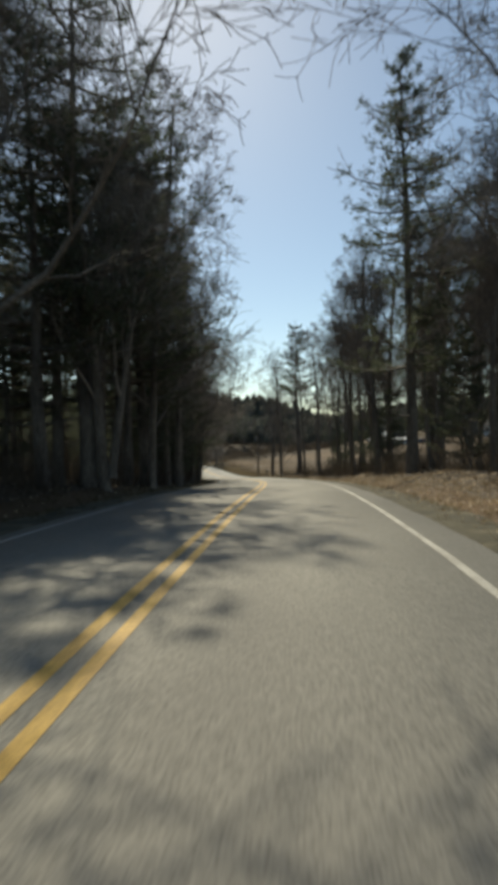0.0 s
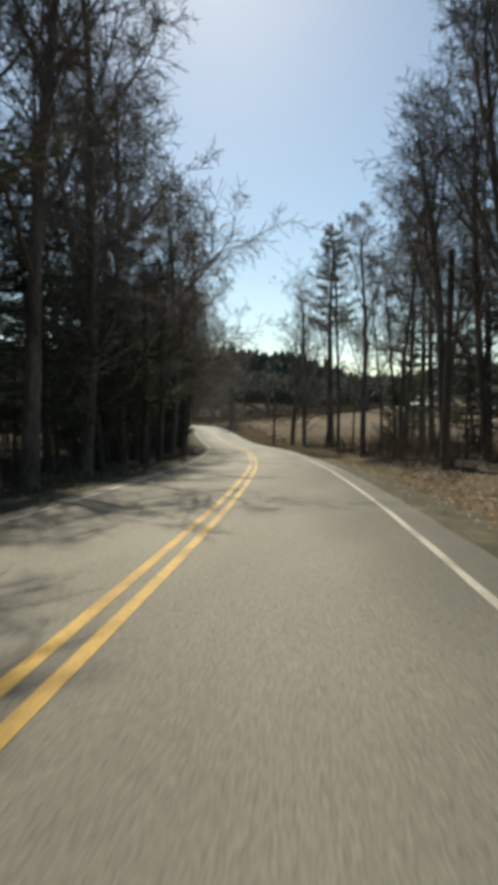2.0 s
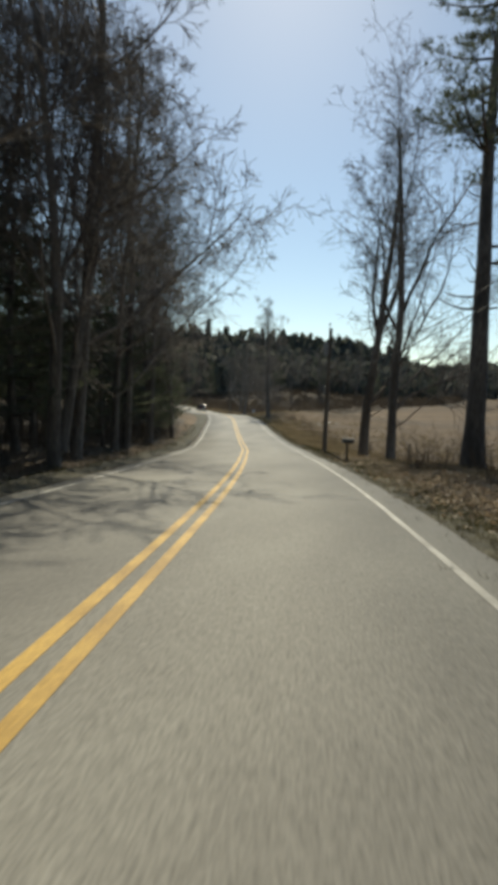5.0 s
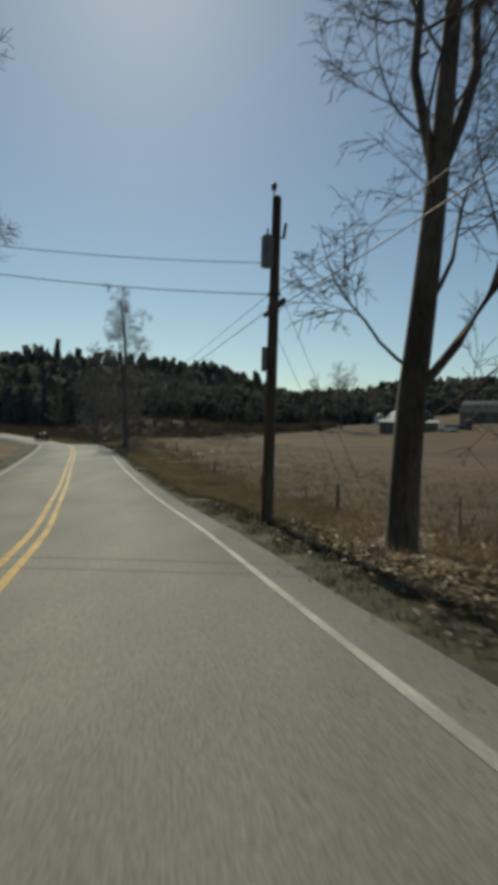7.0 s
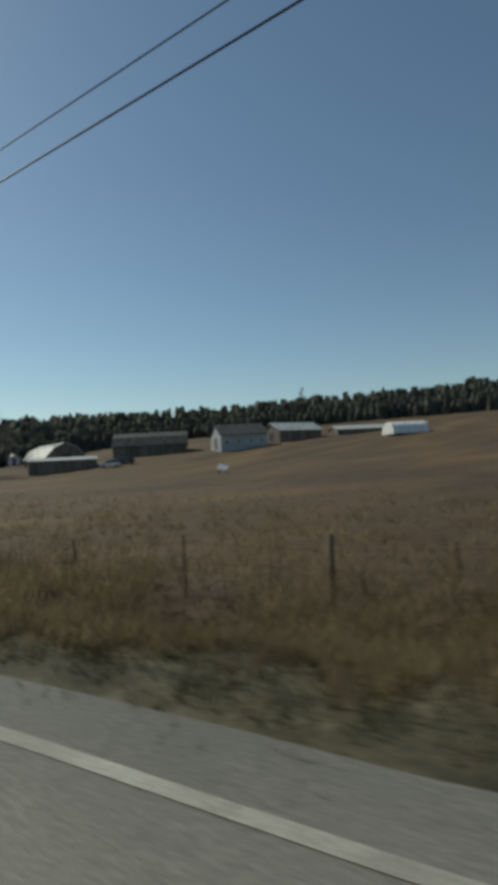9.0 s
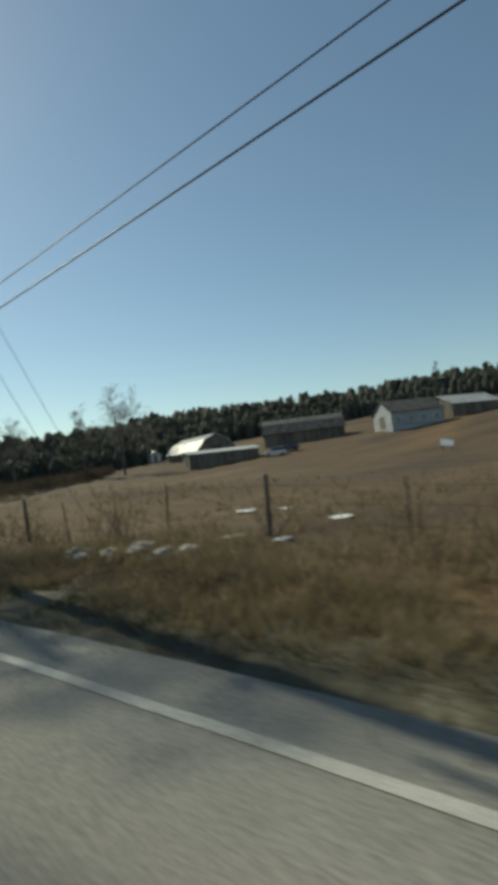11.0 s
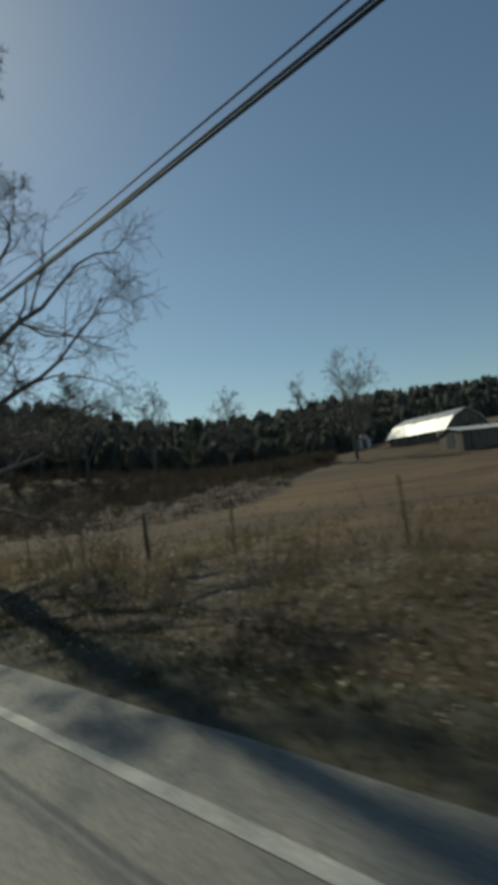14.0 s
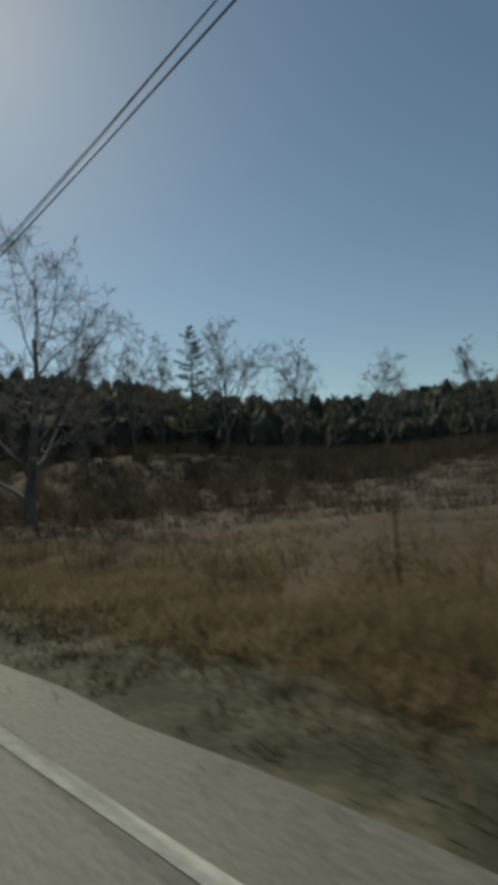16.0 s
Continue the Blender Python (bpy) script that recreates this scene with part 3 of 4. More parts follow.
PINE_LABEL = "tall dark green white pine with layered branches"
BARE_LABEL = "leafless grey-brown roadside maple with upswept limbs"
rng = np.random.default_rng(5)

# pine wood left of the road
for row, (e0, step) in enumerate(((-7.4, 3.3), (-10.0, 3.4), (-13.5, 3.6), (-18, 4.2), (-24, 5.0), (-32, 7.0))):
    y = -4.0 + row * 1.3
    while y < 116 - row * 2:
        x, yy = beside(y, e0 + rng.uniform(-0.9, 0.7))
        if row in (1, 2) and rng.uniform() < (0.5 if y < 40 else 0.22):
            tree("bare_tree", "tall leafless tree among the pines", "tree", (SPREADING + MAPLES)[int(rng.integers(0, 6))], x, yy, rng.uniform(1.0, 1.3), rng.uniform(0, 360), group="leafless trees in the pine wood")
            y += step * rng.uniform(0.75, 1.3)
            continue
        kind = int(rng.choice([0, 1, 2, 3], p=[0.3, 0.35, 0.2, 0.15]))
        if row < 2 and y > 40 and rng.uniform() < 0.6:
            tree("pine_tree", "bushy dark green pine branched to the ground", "tree", PINES[3], x, yy, rng.uniform(0.55, 0.85), rng.uniform(0, 360), group="pine wood beside the road")
            y += step * rng.uniform(0.7, 1.0)
            continue
        young = rng.uniform() < 0.25
        size = rng.uniform(0.45, 0.6) if young else rng.uniform(0.62, 0.98)
        if y > 40:
            size *= 0.66
        elif y > 33:
            size *= 0.8
        if row > 2 and rng.uniform() < 0.6:
            tree("pine_tree", "young dark green pine at the wood's edge", "tree", PINES[3], x, yy, rng.uniform(0.35, 0.6), rng.uniform(0, 360), group="pine wood beside the road")
            y += step * 0.7
            continue
        tree("pine_tree", "young dark green pine at the wood's edge" if young else PINE_LABEL, "tree", PINES[kind], x, yy, size, rng.uniform(0, 360), (rng.normal(0, 1.5), rng.normal(0, 1.5)), "pine wood beside the road")
        y += step * rng.uniform(0.75, 1.3)
# leafless trees that lean out of the left wood
y, k = 12.0, 0
while y < 112:
    x, yy = beside(y, -6.1 + rng.uniform(-0.7, 0.3))
    tree("bare_tree", "leafless tree spreading out of the pine wood", "tree", (SPREADING + MAPLES[:3])[(0, 2, 1, 4, 0, 3)[k % 6]], x, yy, rng.uniform(0.95, 1.15) * (0.85 if y > 96 else 1), rng.uniform(0, 360), (0, rng.uniform(0, 4)), "leafless trees in the pine wood")
    y, k = y + rng.uniform(7.5, 11.0), k + 1

# mixed wood right of the road
rng = np.random.default_rng(14)
for x, y, k, s, label in ((5.9, 28.0, 0, 1.04, PINE_LABEL), (9.6, 78.0, 2, 1.1, PINE_LABEL), (11, 14, 1, 1.0, PINE_LABEL), (12.5, 47, 1, 0.95, PINE_LABEL), (10, 60, 3, 1.1, PINE_LABEL), (15, 36, 2, 1.0, PINE_LABEL), (17, 66, 0, 0.95, PINE_LABEL)):
    tree("pine_tree", label, "tree", PINES[k], x, y, s, rng.uniform(0, 360), group="pines in the mixed wood")
for row, (e0, step) in enumerate(((8.4, 5.6), (11.0, 5.2), (14.5, 5.8), (19, 7.0), (25, 8.5))):
    y = 6.0 + row * 1.7
    while y < 71:
        x, yy = beside(y, e0 + rng.uniform(-1.0, 1.2))
        k = int(rng.integers(0, 4))
        tree("bare_tree", BARE_LABEL, "tree", MAPLES[k], x, yy, rng.uniform(0.85, 1.15), rng.uniform(0, 360), (rng.normal(0, 2), rng.normal(0, 2)), "leafless trees in the mixed wood")
        y += step * rng.uniform(0.7, 1.4)
for y, e in ((24, 9), (33, 12), (41, 9.5), (52, 11), (56, 8.8), (64, 12), (72, 13), (18, 13)):
    x, yy = beside(y, e)
    tree("pine_tree", "young dark green pine at the wood's edge", "tree", PINES[3], x, yy, rng.uniform(0.4, 0.62), rng.uniform(0, 360), group="young pines in the mixed wood")
tree("pine_tree", "big white pine with a thick bare lower trunk", "tree", HIGH_PINE, 1.0, 81.6, 1.0, 70)
tree("pine_tree", "broad white pine reaching over the road", "tree", WIDE_PINE, *beside(31.0, -6.6), 1.05, 130)
for y, e, s, turn in ((22.0, -6.8, 1.15, 200), (56.0, -6.4, 0.72, 310)):
    tree("pine_tree", "broad white pine reaching over the road", "tree", WIDE_PINE, *beside(y, e), s, turn)
for y, e, k, turn in ((38.0, -6.6, 1, 80), (46.0, -6.8, 0, 20), (54.0, -7.2, 1, 300), (78.0, -6.2, 0, 40), (87.0, -6.4, 1, 160), (97.0, -6.6, 0, 250)):
    tree("bare_tree", "leafless tree spreading out of the pine wood", "tree", SPREADING[k], *beside(y, e), 1.12, turn, group="leafless trees in the pine wood")
# the two big maples before the field, and the oaks along the fence
tree("bare_tree", "big leafless maple with a forked grey trunk", "tree", BIG_MAPLES[1], -1.97, 89.3, 1.0, 0, (0, 0.4))
tree("bare_tree", "big leafless maple with a straight grey trunk", "tree", BIG_MAPLES[0], -3.49, 92.33, 1.0, 0, (0, 0.3))
tree("bare_tree", "thin leafless tree behind the roadside fence", "tree", MAPLES[3], 3.6, 86.0, 0.9, 10)
tree("oak_tree", "big leafless oak with a straight trunk and drooping side limbs", "tree", OAKS[0], -21.5, 153.5, 1.0, 0, (0, -4.3))
tree("oak_tree", "leafless oak with a broad crown of bent limbs", "tree", OAKS[1], -31.36, 176.5, 1.0, 0, (0, 3.4))
tree("oak_tree", "leafless oak with a broad crown of bent limbs", "tree", OAKS[2], -42.2, 216.0, 0.98, 30)
# single leafless trees standing above the far wood's edge
for x, y, top, k in ((23.8, 243, 17.4, 0), (-10.1, 252.2, 15.3, 1), (-21.7, 246.3, 15.1, 0), (-32.5, 250, 14.9, 1), (16.6, 248.4, 13.3, 2), (2.0, 248.5, 12.6, 1), (-38.5, 240, 11.2, 2), (-28, 256, 13.5, 2), (38, 262, 14.0, 1), (-56, 258, 16.0, 0)):
    base = gz(x, y)
    tree("bare_tree", "leafless round-crowned tree at the far wood's edge", "tree", CROWNED[k], x, y, (top - base) / (14.4, 13.4, 13.4)[k], rng.uniform(0, 360), group="leafless trees along the far wood")


def far_wood(name, label, edge, crest, share, gaps, seed, deep=7.0):
    """A dark wood of conifers too many to count: each a lumpy inner crown with loose sprays over it."""
    r = np.random.default_rng(seed)
    edge = np.array(edge, float)
    far = np.concatenate([[0], np.cumsum(np.linalg.norm(np.diff(edge, axis=0), axis=1))])
    spots = []
    for row, gap in enumerate(gaps):
        s = r.uniform(0, 3)
        while s < far[-1]:
            x, y = np.interp(s, far, edge[:, 0]), np.interp(s, far, edge[:, 1])
            out = np.array((x - 20, y - 90)) / math.hypot(x - 20, y - 90)
            k = row * deep + r.uniform(-2, 2)
            spots.append((x + out[0] * k, y + out[1] * k, row))
            s += gap * r.uniform(0.7, 1.4)
    spots = np.array(spots)
    zs = ground_z(spots[:, 0], spots[:, 1])
    tops = np.interp(spots[:, 0], *crest)
    rings, sides = np.array((0.0, 0.12, 0.35, 0.62, 0.86, 0.98)), 7
    cores, sprays = [], []
    for (x, y, row), z, top in zip(spots, zs, tops):
        tall = max(top - z, 4.0) * share[int(row)] * r.choice((0.84, 0.9, 0.94, 0.98, 1.07), p=(0.2, 0.25, 0.3, 0.2, 0.05)) * r.uniform(0.95, 1.05)
        broad = r.uniform(0.2, 0.4) * min(tall, 19) + 0.5
        bluff = r.uniform(0.24, 0.6)
        v, f = tube(np.stack([x + 0 * rings, y + 0 * rings, z - 0.3 + rings * tall], 1), broad * 0.8 * (1 - rings) ** bluff + 0.05, sides)
        v = v + r.normal(0, 0.13, v.shape) * broad
        cores.append((v, f))
        n = 300
        f = r.uniform(0.0, 1, n) ** 0.9
        rad = broad * (1 - f) ** bluff * r.uniform(0.7, 1.12, n) + 0.1
        spin = r.uniform(0, 6.28, n)
        at = np.stack([x + rad * np.cos(spin), y + rad * np.sin(spin), z + f * tall], 1)
        way = np.stack([np.cos(spin), np.sin(spin), r.normal(0.25, 0.5, n)], 1) + r.normal(0, 0.4, (n, 3))
        sprays.append(blades(r, at, way, r.uniform(0.3, 0.75, n) * (0.5 + tall / 30), r.uniform(0.1, 0.24, n) * (0.5 + tall / 30)))
    cv, cf = joined(cores)
    cf = np.concatenate([cf[:, (0, 1, 2)], cf[:, (0, 2, 3)]])
    v, f = joined([(cv, cf), joined(sprays)])
    tagged(new(name, np_mesh(name, v, f, HAZED_NEEDLES)), label, "trees", kind="stuff")


def brush(name, spots, label, seed, height=(0.8, 1.8), stems=26, thick=1.0):
    """Bare shrubs and saplings in one uncounted tangle of stems."""
    r = np.random.default_rng(seed)
    spots = np.array(spots)
    zs = ground_z(spots[:, 0], spots[:, 1])
    n = len(spots) * stems
    root = np.repeat(np.stack([spots[:, 0], spots[:, 1], zs - 0.05], 1), stems, 0) + np.concatenate([r.normal(0, 0.35, (n, 2)), np.zeros((n, 1))], 1)
    way = np.concatenate([r.normal(0, 0.38, (n, 2)), np.ones((n, 1))], 1)
    tall = r.uniform(*height, n)
    v1, f1 = blades(r, root, way, tall, thick * r.uniform(0.012, 0.03, n))
    f = r.uniform(0.3, 0.9, n)
    start = root + way / np.linalg.norm(way, axis=1)[:, None] * (tall * f)[:, None]
    v2, f2 = blades(r, start, way * 0.6 + r.normal(0, 0.6, (n, 3)), tall * r.uniform(0.2, 0.5, n), thick * r.uniform(0.008, 0.02, n))
    v, fc = joined([(v1, f1), (v2, f2)])
    tagged(new(name, np_mesh(name, v, fc, BRUSH)), label, "shrubs", kind="stuff")


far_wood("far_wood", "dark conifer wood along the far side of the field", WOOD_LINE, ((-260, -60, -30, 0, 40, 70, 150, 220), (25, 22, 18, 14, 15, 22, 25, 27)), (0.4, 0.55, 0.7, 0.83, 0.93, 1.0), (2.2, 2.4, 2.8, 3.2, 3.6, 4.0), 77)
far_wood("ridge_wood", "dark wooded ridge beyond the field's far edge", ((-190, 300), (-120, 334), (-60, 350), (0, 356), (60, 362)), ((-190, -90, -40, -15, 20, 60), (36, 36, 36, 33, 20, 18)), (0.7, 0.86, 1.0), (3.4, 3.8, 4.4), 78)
for x, y, s in ((-23.5, 256, 0.95), (-3, 254, 0.5), (-38, 256, 0.7), (15, 250, 0.55), (-62, 250, 0.75), (160, 262, 0.78)):
    tree("pine_tree", "dark pine standing above the far wood's edge", "tree", PINES[int(x) % 3], x, y, s * 0.95, rng.uniform(0, 360), group="pines along the far wood")
left_spots = [beside(rng.uniform(-4, 118), rng.uniform(-13, -6.2)) for _ in range(420)]
brush("undergrowth", left_spots, "brown leafless undergrowth beneath the pines", 3, (0.7, 2.6))
right_spots = [beside(rng.uniform(5, 82), rng.uniform(6.8, 20)) for _ in range(380)]
brush("undergrowth", right_spots, "brown leafless undergrowth in the mixed wood", 4, (0.6, 2.4))
fence_spots = [beside(rng.uniform(84, 215), rng.normal(9.4, 0.8)) for _ in range(150)]
brush("hedge_brush", fence_spots, "sparse leafless brush along the field fence", 6, (0.5, 1.5), 16)
far_spots = [(x, rng.uniform(218 + 6 * math.sin(x * 0.06) + 0.5 * max(x + 25, 0), 262)) for x in rng.uniform(-110, 24, 2000)]
rough_spots = [(x, rng.uniform(200 + 5 * math.sin(x * 0.12) + 0.8 * max(x + 25, 0), 246)) for x in rng.uniform(-60, 18, 2600)]
rough_spots = [p for p in rough_spots if road_at(*p)[0][0] > 12]
brush("rough_growth", rough_spots, "low dark brown weeds and brambles over the rough ground", 12, (0.2, 0.8), 18, 2.0)
brush("thicket", far_spots, "brown leafless thicket before the far wood", 8, (0.6, 2.4), 26, 2.6)


# ---- utility poles and cables ----
def utility_pole(x, y, height, lean, label, gear, low, high):
    ob = thing("utility_pole", label, "pole", pose(x, y, gz(x, y), lean[0], lean[1], 0), "utility poles along the road")
    v, f = tube([(0, 0, -0.3), (0, 0, height * 0.3), (0, 0, height * 0.7), (0, 0, height)], [0.155, 0.145, 0.125, 0.11], 14)
    child("shaft", np_mesh("shaft", v, f, POLE_WOOD, True), ob)
    part("pole_cap", rod_bm((0, 0, height - 0.01), (0, 0, height + 0.03), 0.112, 0.09, 14), POLE_WOOD, ob)
    if gear:
        pin = part("top_insulator", rod_bm((-0.08, 0, height - 0.15), (-0.08, 0, height + 0.28), 0.018), STEEL, ob, "steel pin with porcelain insulator")
        bm = bmesh.new()
        for k in range(3):
            add_rod(bm, (-0.08, 0, height + 0.2 + 0.06 * k), (-0.08, 0, height + 0.24 + 0.06 * k), 0.075, 0.045, 12)
        part("insulator", bm, PORCELAIN, pin)
        tank = bmesh.new()
        add_rod(tank, (-0.21, -0.12, height - 1.75), (-0.21, -0.12, height - 1.05), 0.15, 0.15, 16)
        add_rod(tank, (-0.21, -0.12, height - 1.05), (-0.21, -0.12, height - 0.98), 0.16, 0.12, 16)
        can = part("transformer", tank, GREY_BOX, ob, "grey cylindrical transformer")
        part("bushing", rod_bm((-0.21, -0.12, height - 0.98), (-0.21, -0.12, height - 0.8), 0.03, 0.02), PORCELAIN, can)
        part("bracket", box_bm((-0.2, -0.06, height - 1.6), (-0.05, 0.06, height - 1.5)), STEEL, can)
        arrester = part("cutout", rod_bm((0.2, 0, height - 0.95), (0.24, 0.02, height - 0.62), 0.04), PORCELAIN, ob, "brown porcelain cutout fuse")
        part("bracket", box_bm((0.08, -0.02, height - 1.0), (0.24, 0.02, height - 0.96)), STEEL, arrester)
        part("meter_box", box_bm((-0.26, -0.09, height - 4.3), (-0.13, 0.09, height - 3.7), 0.02), GREY_BOX, ob, "grey metal cable box")
        part("splice_case", rod_bm((0.12, -0.22, low + 0.02), (0.2, -0.58, low + 0.04), 0.075, 0.075, 12), CABLE, ob, "black cable splice case")
        part("splice_case", rod_bm((0.0, 0.35, low), (-0.16, 0.95, low - 0.01), 0.06, 0.06, 12), CABLE, ob, "black cable splice case")
    else:
        part("cable_loop", ring_bm((-0.28, 0, height - 0.5), 0.2, 0.02), CABLE, ob, "coil of spare black cable")
        fuse = part("cutout", rod_bm((-0.2, 0, height - 2.2), (-0.26, 0.02, height - 1.95), 0.035), PORCELAIN, ob, "brown porcelain cutout fuse")
        part("bracket", box_bm((-0.24, -0.015, height - 2.1), (-0.08, 0.015, height - 2.06)), STEEL, fuse)
        part("hook", rod_bm((-0.08, 0, height - 0.31), (-0.3, 0, height - 0.31), 0.012, 0.012, 6), STEEL, ob)
    for z in (low, high):
        part("clamp", box_bm((-0.155, -0.14, z - 0.02), (0.15, 0.14, z + 0.02), 0.008), DARK_METAL, ob)
    part("ground_wire", rod_bm((0.15, 0.06, 0), (0.125, 0.05, height - 2), 0.008, 0.008, 5), STEEL, ob)
    return ob


def ring_bm(mid, radius, thick):
    ang = np.linspace(0, 2 * math.pi, 25)
    pts = np.stack([mid[0] + 0 * ang, mid[1] + radius * np.cos(ang), mid[2] + radius * np.sin(ang)], 1)
    v, f = tube(pts, np.full(25, thick), 6)
    bm = bmesh.new()
    vs = [bm.verts.new(p) for p in v]
    for q in f:
        bm.faces.new([vs[i] for i in q])
    return bm


def cable(a, b, sag, r, label, name="overhead_cable"):
    a, b = np.array(a, float), np.array(b, float)
    f = np.linspace(0, 1, 26)
    pts = a + (b - a) * f[:, None]
    pts[:, 2] -= sag * 4 * f * (1 - f)
    v, fc = tube(pts, np.full(len(f), r), 6)
    return tagged(new(name, np_mesh(name, v, fc, CABLE, True)), label, "cable", "overhead cables")


# place, height, lean, whether it carries the transformer, heights above sea of the lower and upper cable
POLES = [(4.9, 46.0, 8.4, (0, 0), False, 4.6, 5.3), (-6.1, 95.0, 8.15, (0, 0.4), True, 0.54, 0.86), (-18.0, 137.4, 8.9, (0, -4.8), False, -1.0, -0.72), (-36.1, 182.0, 8.6, (0, -3.0), False, -0.86, -0.76), (-59.0, 226.0, 9.4, (0, 0), False, 1.7, 1.9)]
tops = []
for x, y, tall, lean, gear, low, high in POLES:
    base = gz(x, y)
    utility_pole(x, y, tall, lean, "weathered wooden utility pole with transformer and cable boxes" if gear else "weathered wooden utility pole with cable clamps", gear, low - base, high - base)
    tops.append((x + math.sin(radians(lean[1])) * (low - base), y, base, tall, low - base, high - base))
for k, ((xa, ya, za, _, la, ua), (xb, yb, zb, _, lb, ub)) in enumerate(zip(tops, tops[1:])):
    sag = (1.6, 0.15, 1.12, 2.05)[k]
    if k in (1, 2):
        xa, xb = xa - 0.12 * k, xb - 0.12 * k
    if k == 3:
        za = za + 0.25
    cable((xa, ya, za + ua), (xb, yb, zb + ub), sag * (1.2 if k == 2 else 1.08), 0.008, "black overhead power cable between poles")
    if k in (2, 3):
        cable((xa - 0.03, ya, za + ua + 0.02), (xb - 0.04, yb, zb + ub + 0.02), sag * 1.18, 0.006, "thin black wire lashed along the power cable")
    cable((xa + 0.08, ya, za + la), (xb + 0.08, yb, zb + lb), sag, 0.011, "thick black overhead telephone cable between poles")
for (x, y, z, tall, low, high), (lx, ly, lz) in ((tops[1], (-24.0, 99.5, 3.2)), (tops[2], (-48.0, 143.0, 2.6))):
    utility_pole(lx, ly, 10.0, (0, 0), "weathered wooden service pole beyond the road", False, 8.7, 9.5)
    base = gz(lx, ly)
    cable((x - 0.1, y, z + low + 1.1), (lx, ly, base + 9.5), 0.5, 0.011, "thin black service cable across the road", "service_cable")
    cable((x - 0.1, y, z + high), (lx, ly, base + 8.7), 0.5, 0.013, "thin black service cable across the road", "service_cable")
for n, (dx, dy) in ((1, (3.2, 0.8)), (2, (3.6, 2.2))):
    x, y, z, tall, _, _ = tops[n]
    for high, far in ((tall - 2.0, 1.0), (tall - 3.2, 0.86)):
        ex, ey = x + dx * far, y + dy * far
        cable((x, y, z + high), (ex, ey, gz(ex, ey) + 0.02), 0.0, 0.006, "thin steel guy wire anchored in the ground", "guy_wire")


# the upper cable's slack loop where it ends at the leaning pole
f = np.linspace(0, 1, 12)
loop = np.array((-18.19, 136.44, -0.71)) + f[:, None] * np.array((-0.15, 0.86, -0.25)) - np.stack([0 * f, 0 * f, 0.18 * np.sin(math.pi * f)], 1)
v, fc = tube(loop, np.full(12, 0.012), 6)
tagged(new("cable_loop", np_mesh("cable_loop", v, fc, CABLE, True)), "slack loop of black cable at the leaning pole", "cable", "overhead cables")


# ---- fence along the field ----
def fence():
    r = np.random.default_rng(9)
    ob = thing("field_fence", "old wire field fence with wooden and steel posts", "fence", pose(0, 0, 0))
    wood_v, wood_f = tube([(0, 0, -0.3), (0.0, 0.01, 0.5), (0.01, 0, 1.28), (0.01, 0, 1.3)], [0.062, 0.06, 0.055, 0.03], 8)
    wood = np_mesh("post", wood_v, wood_f, POST_WOOD, True)
    bm = bmesh.new()
    add_box(bm, (-0.018, -0.004, -0.3), (0.018, 0.004, 1.2))
    add_box(bm, (-0.004, 0.004, -0.3), (0.004, 0.03, 1.2))
    steel = bpy.data.meshes.new("steel_post")
    bm.to_mesh(steel)
    bm.free()
    steel.materials.append(RUST)
    spots, y, k = [], 80.0, 0
    while y < 185:
        spots.append((*beside(y, 9.6 + 0.25 * math.sin(y * 0.2)), k % 3 == 0))
        y += 2.9 * r.uniform(0.85, 1.15)
        k += 1
    for x, y, wooden in spots:
        at = pose(x, y, gz(x, y), r.normal(0, 2.5), r.normal(0, 2.5), r.uniform(0, 360))
        child("post" if wooden else "steel_post", wood if wooden else steel, ob, at=at)
    for high in (0.35, 0.7, 1.05):
        pts = np.array([(x, y, gz(x, y) + high + r.normal(0, 0.02)) for x, y, _ in spots])
        v, f = tube(pts, np.full(len(pts), 0.004), 4)
        child("wire", np_mesh("wire", v, f, RUST, True), ob)


fence()


# ---- roadside things ----
def mailbox(x, y, turn):
    ob = thing("mailbox", "dark metal rural mailbox on a wooden post", "mailbox", pose(x, y, gz(x, y), 0, 0, turn))
    part("post", box_bm((-0.05, -0.05, -0.3), (0.05, 0.05, 1.02), 0.008), POST_WOOD, ob)
    part("shelf", box_bm((-0.30, -0.1, 1.02), (0.26, 0.1, 1.05), 0.004), POST_WOOD, ob)
    bm = bmesh.new()
    n = 10
    ends = []
    for px in (-0.3, 0.24):
        ring = [bm.verts.new((px, -0.095, 1.05)), bm.verts.new((px, 0.095, 1.05))]
        ring += [bm.verts.new((px, 0.095 * math.cos(math.pi * k / n), 1.16 + 0.095 * math.sin(math.pi * k / n))) for k in range(n + 1)]
        ends.append(ring)
    for k in range(len(ends[0])):
        q = (k + 1) % len(ends[0])
        bm.faces.new((ends[0][k], ends[0][q], ends[1][q], ends[1][k]))
    bm.faces.new(ends[0])
    bm.faces.new(ends[1])
    body = part("box", bm, DARK_METAL, ob)
    part("door", box_bm((-0.315, -0.09, 1.055), (-0.303, 0.09, 1.23), 0.004), DARK_METAL, body)
    part("flag", box_bm((-0.12, -0.112, 1.12), (-0.08, -0.1, 1.3), 0.002), RED_LENS, body, "small red signal flag")


mailbox(-4.08, 84.03, 192)


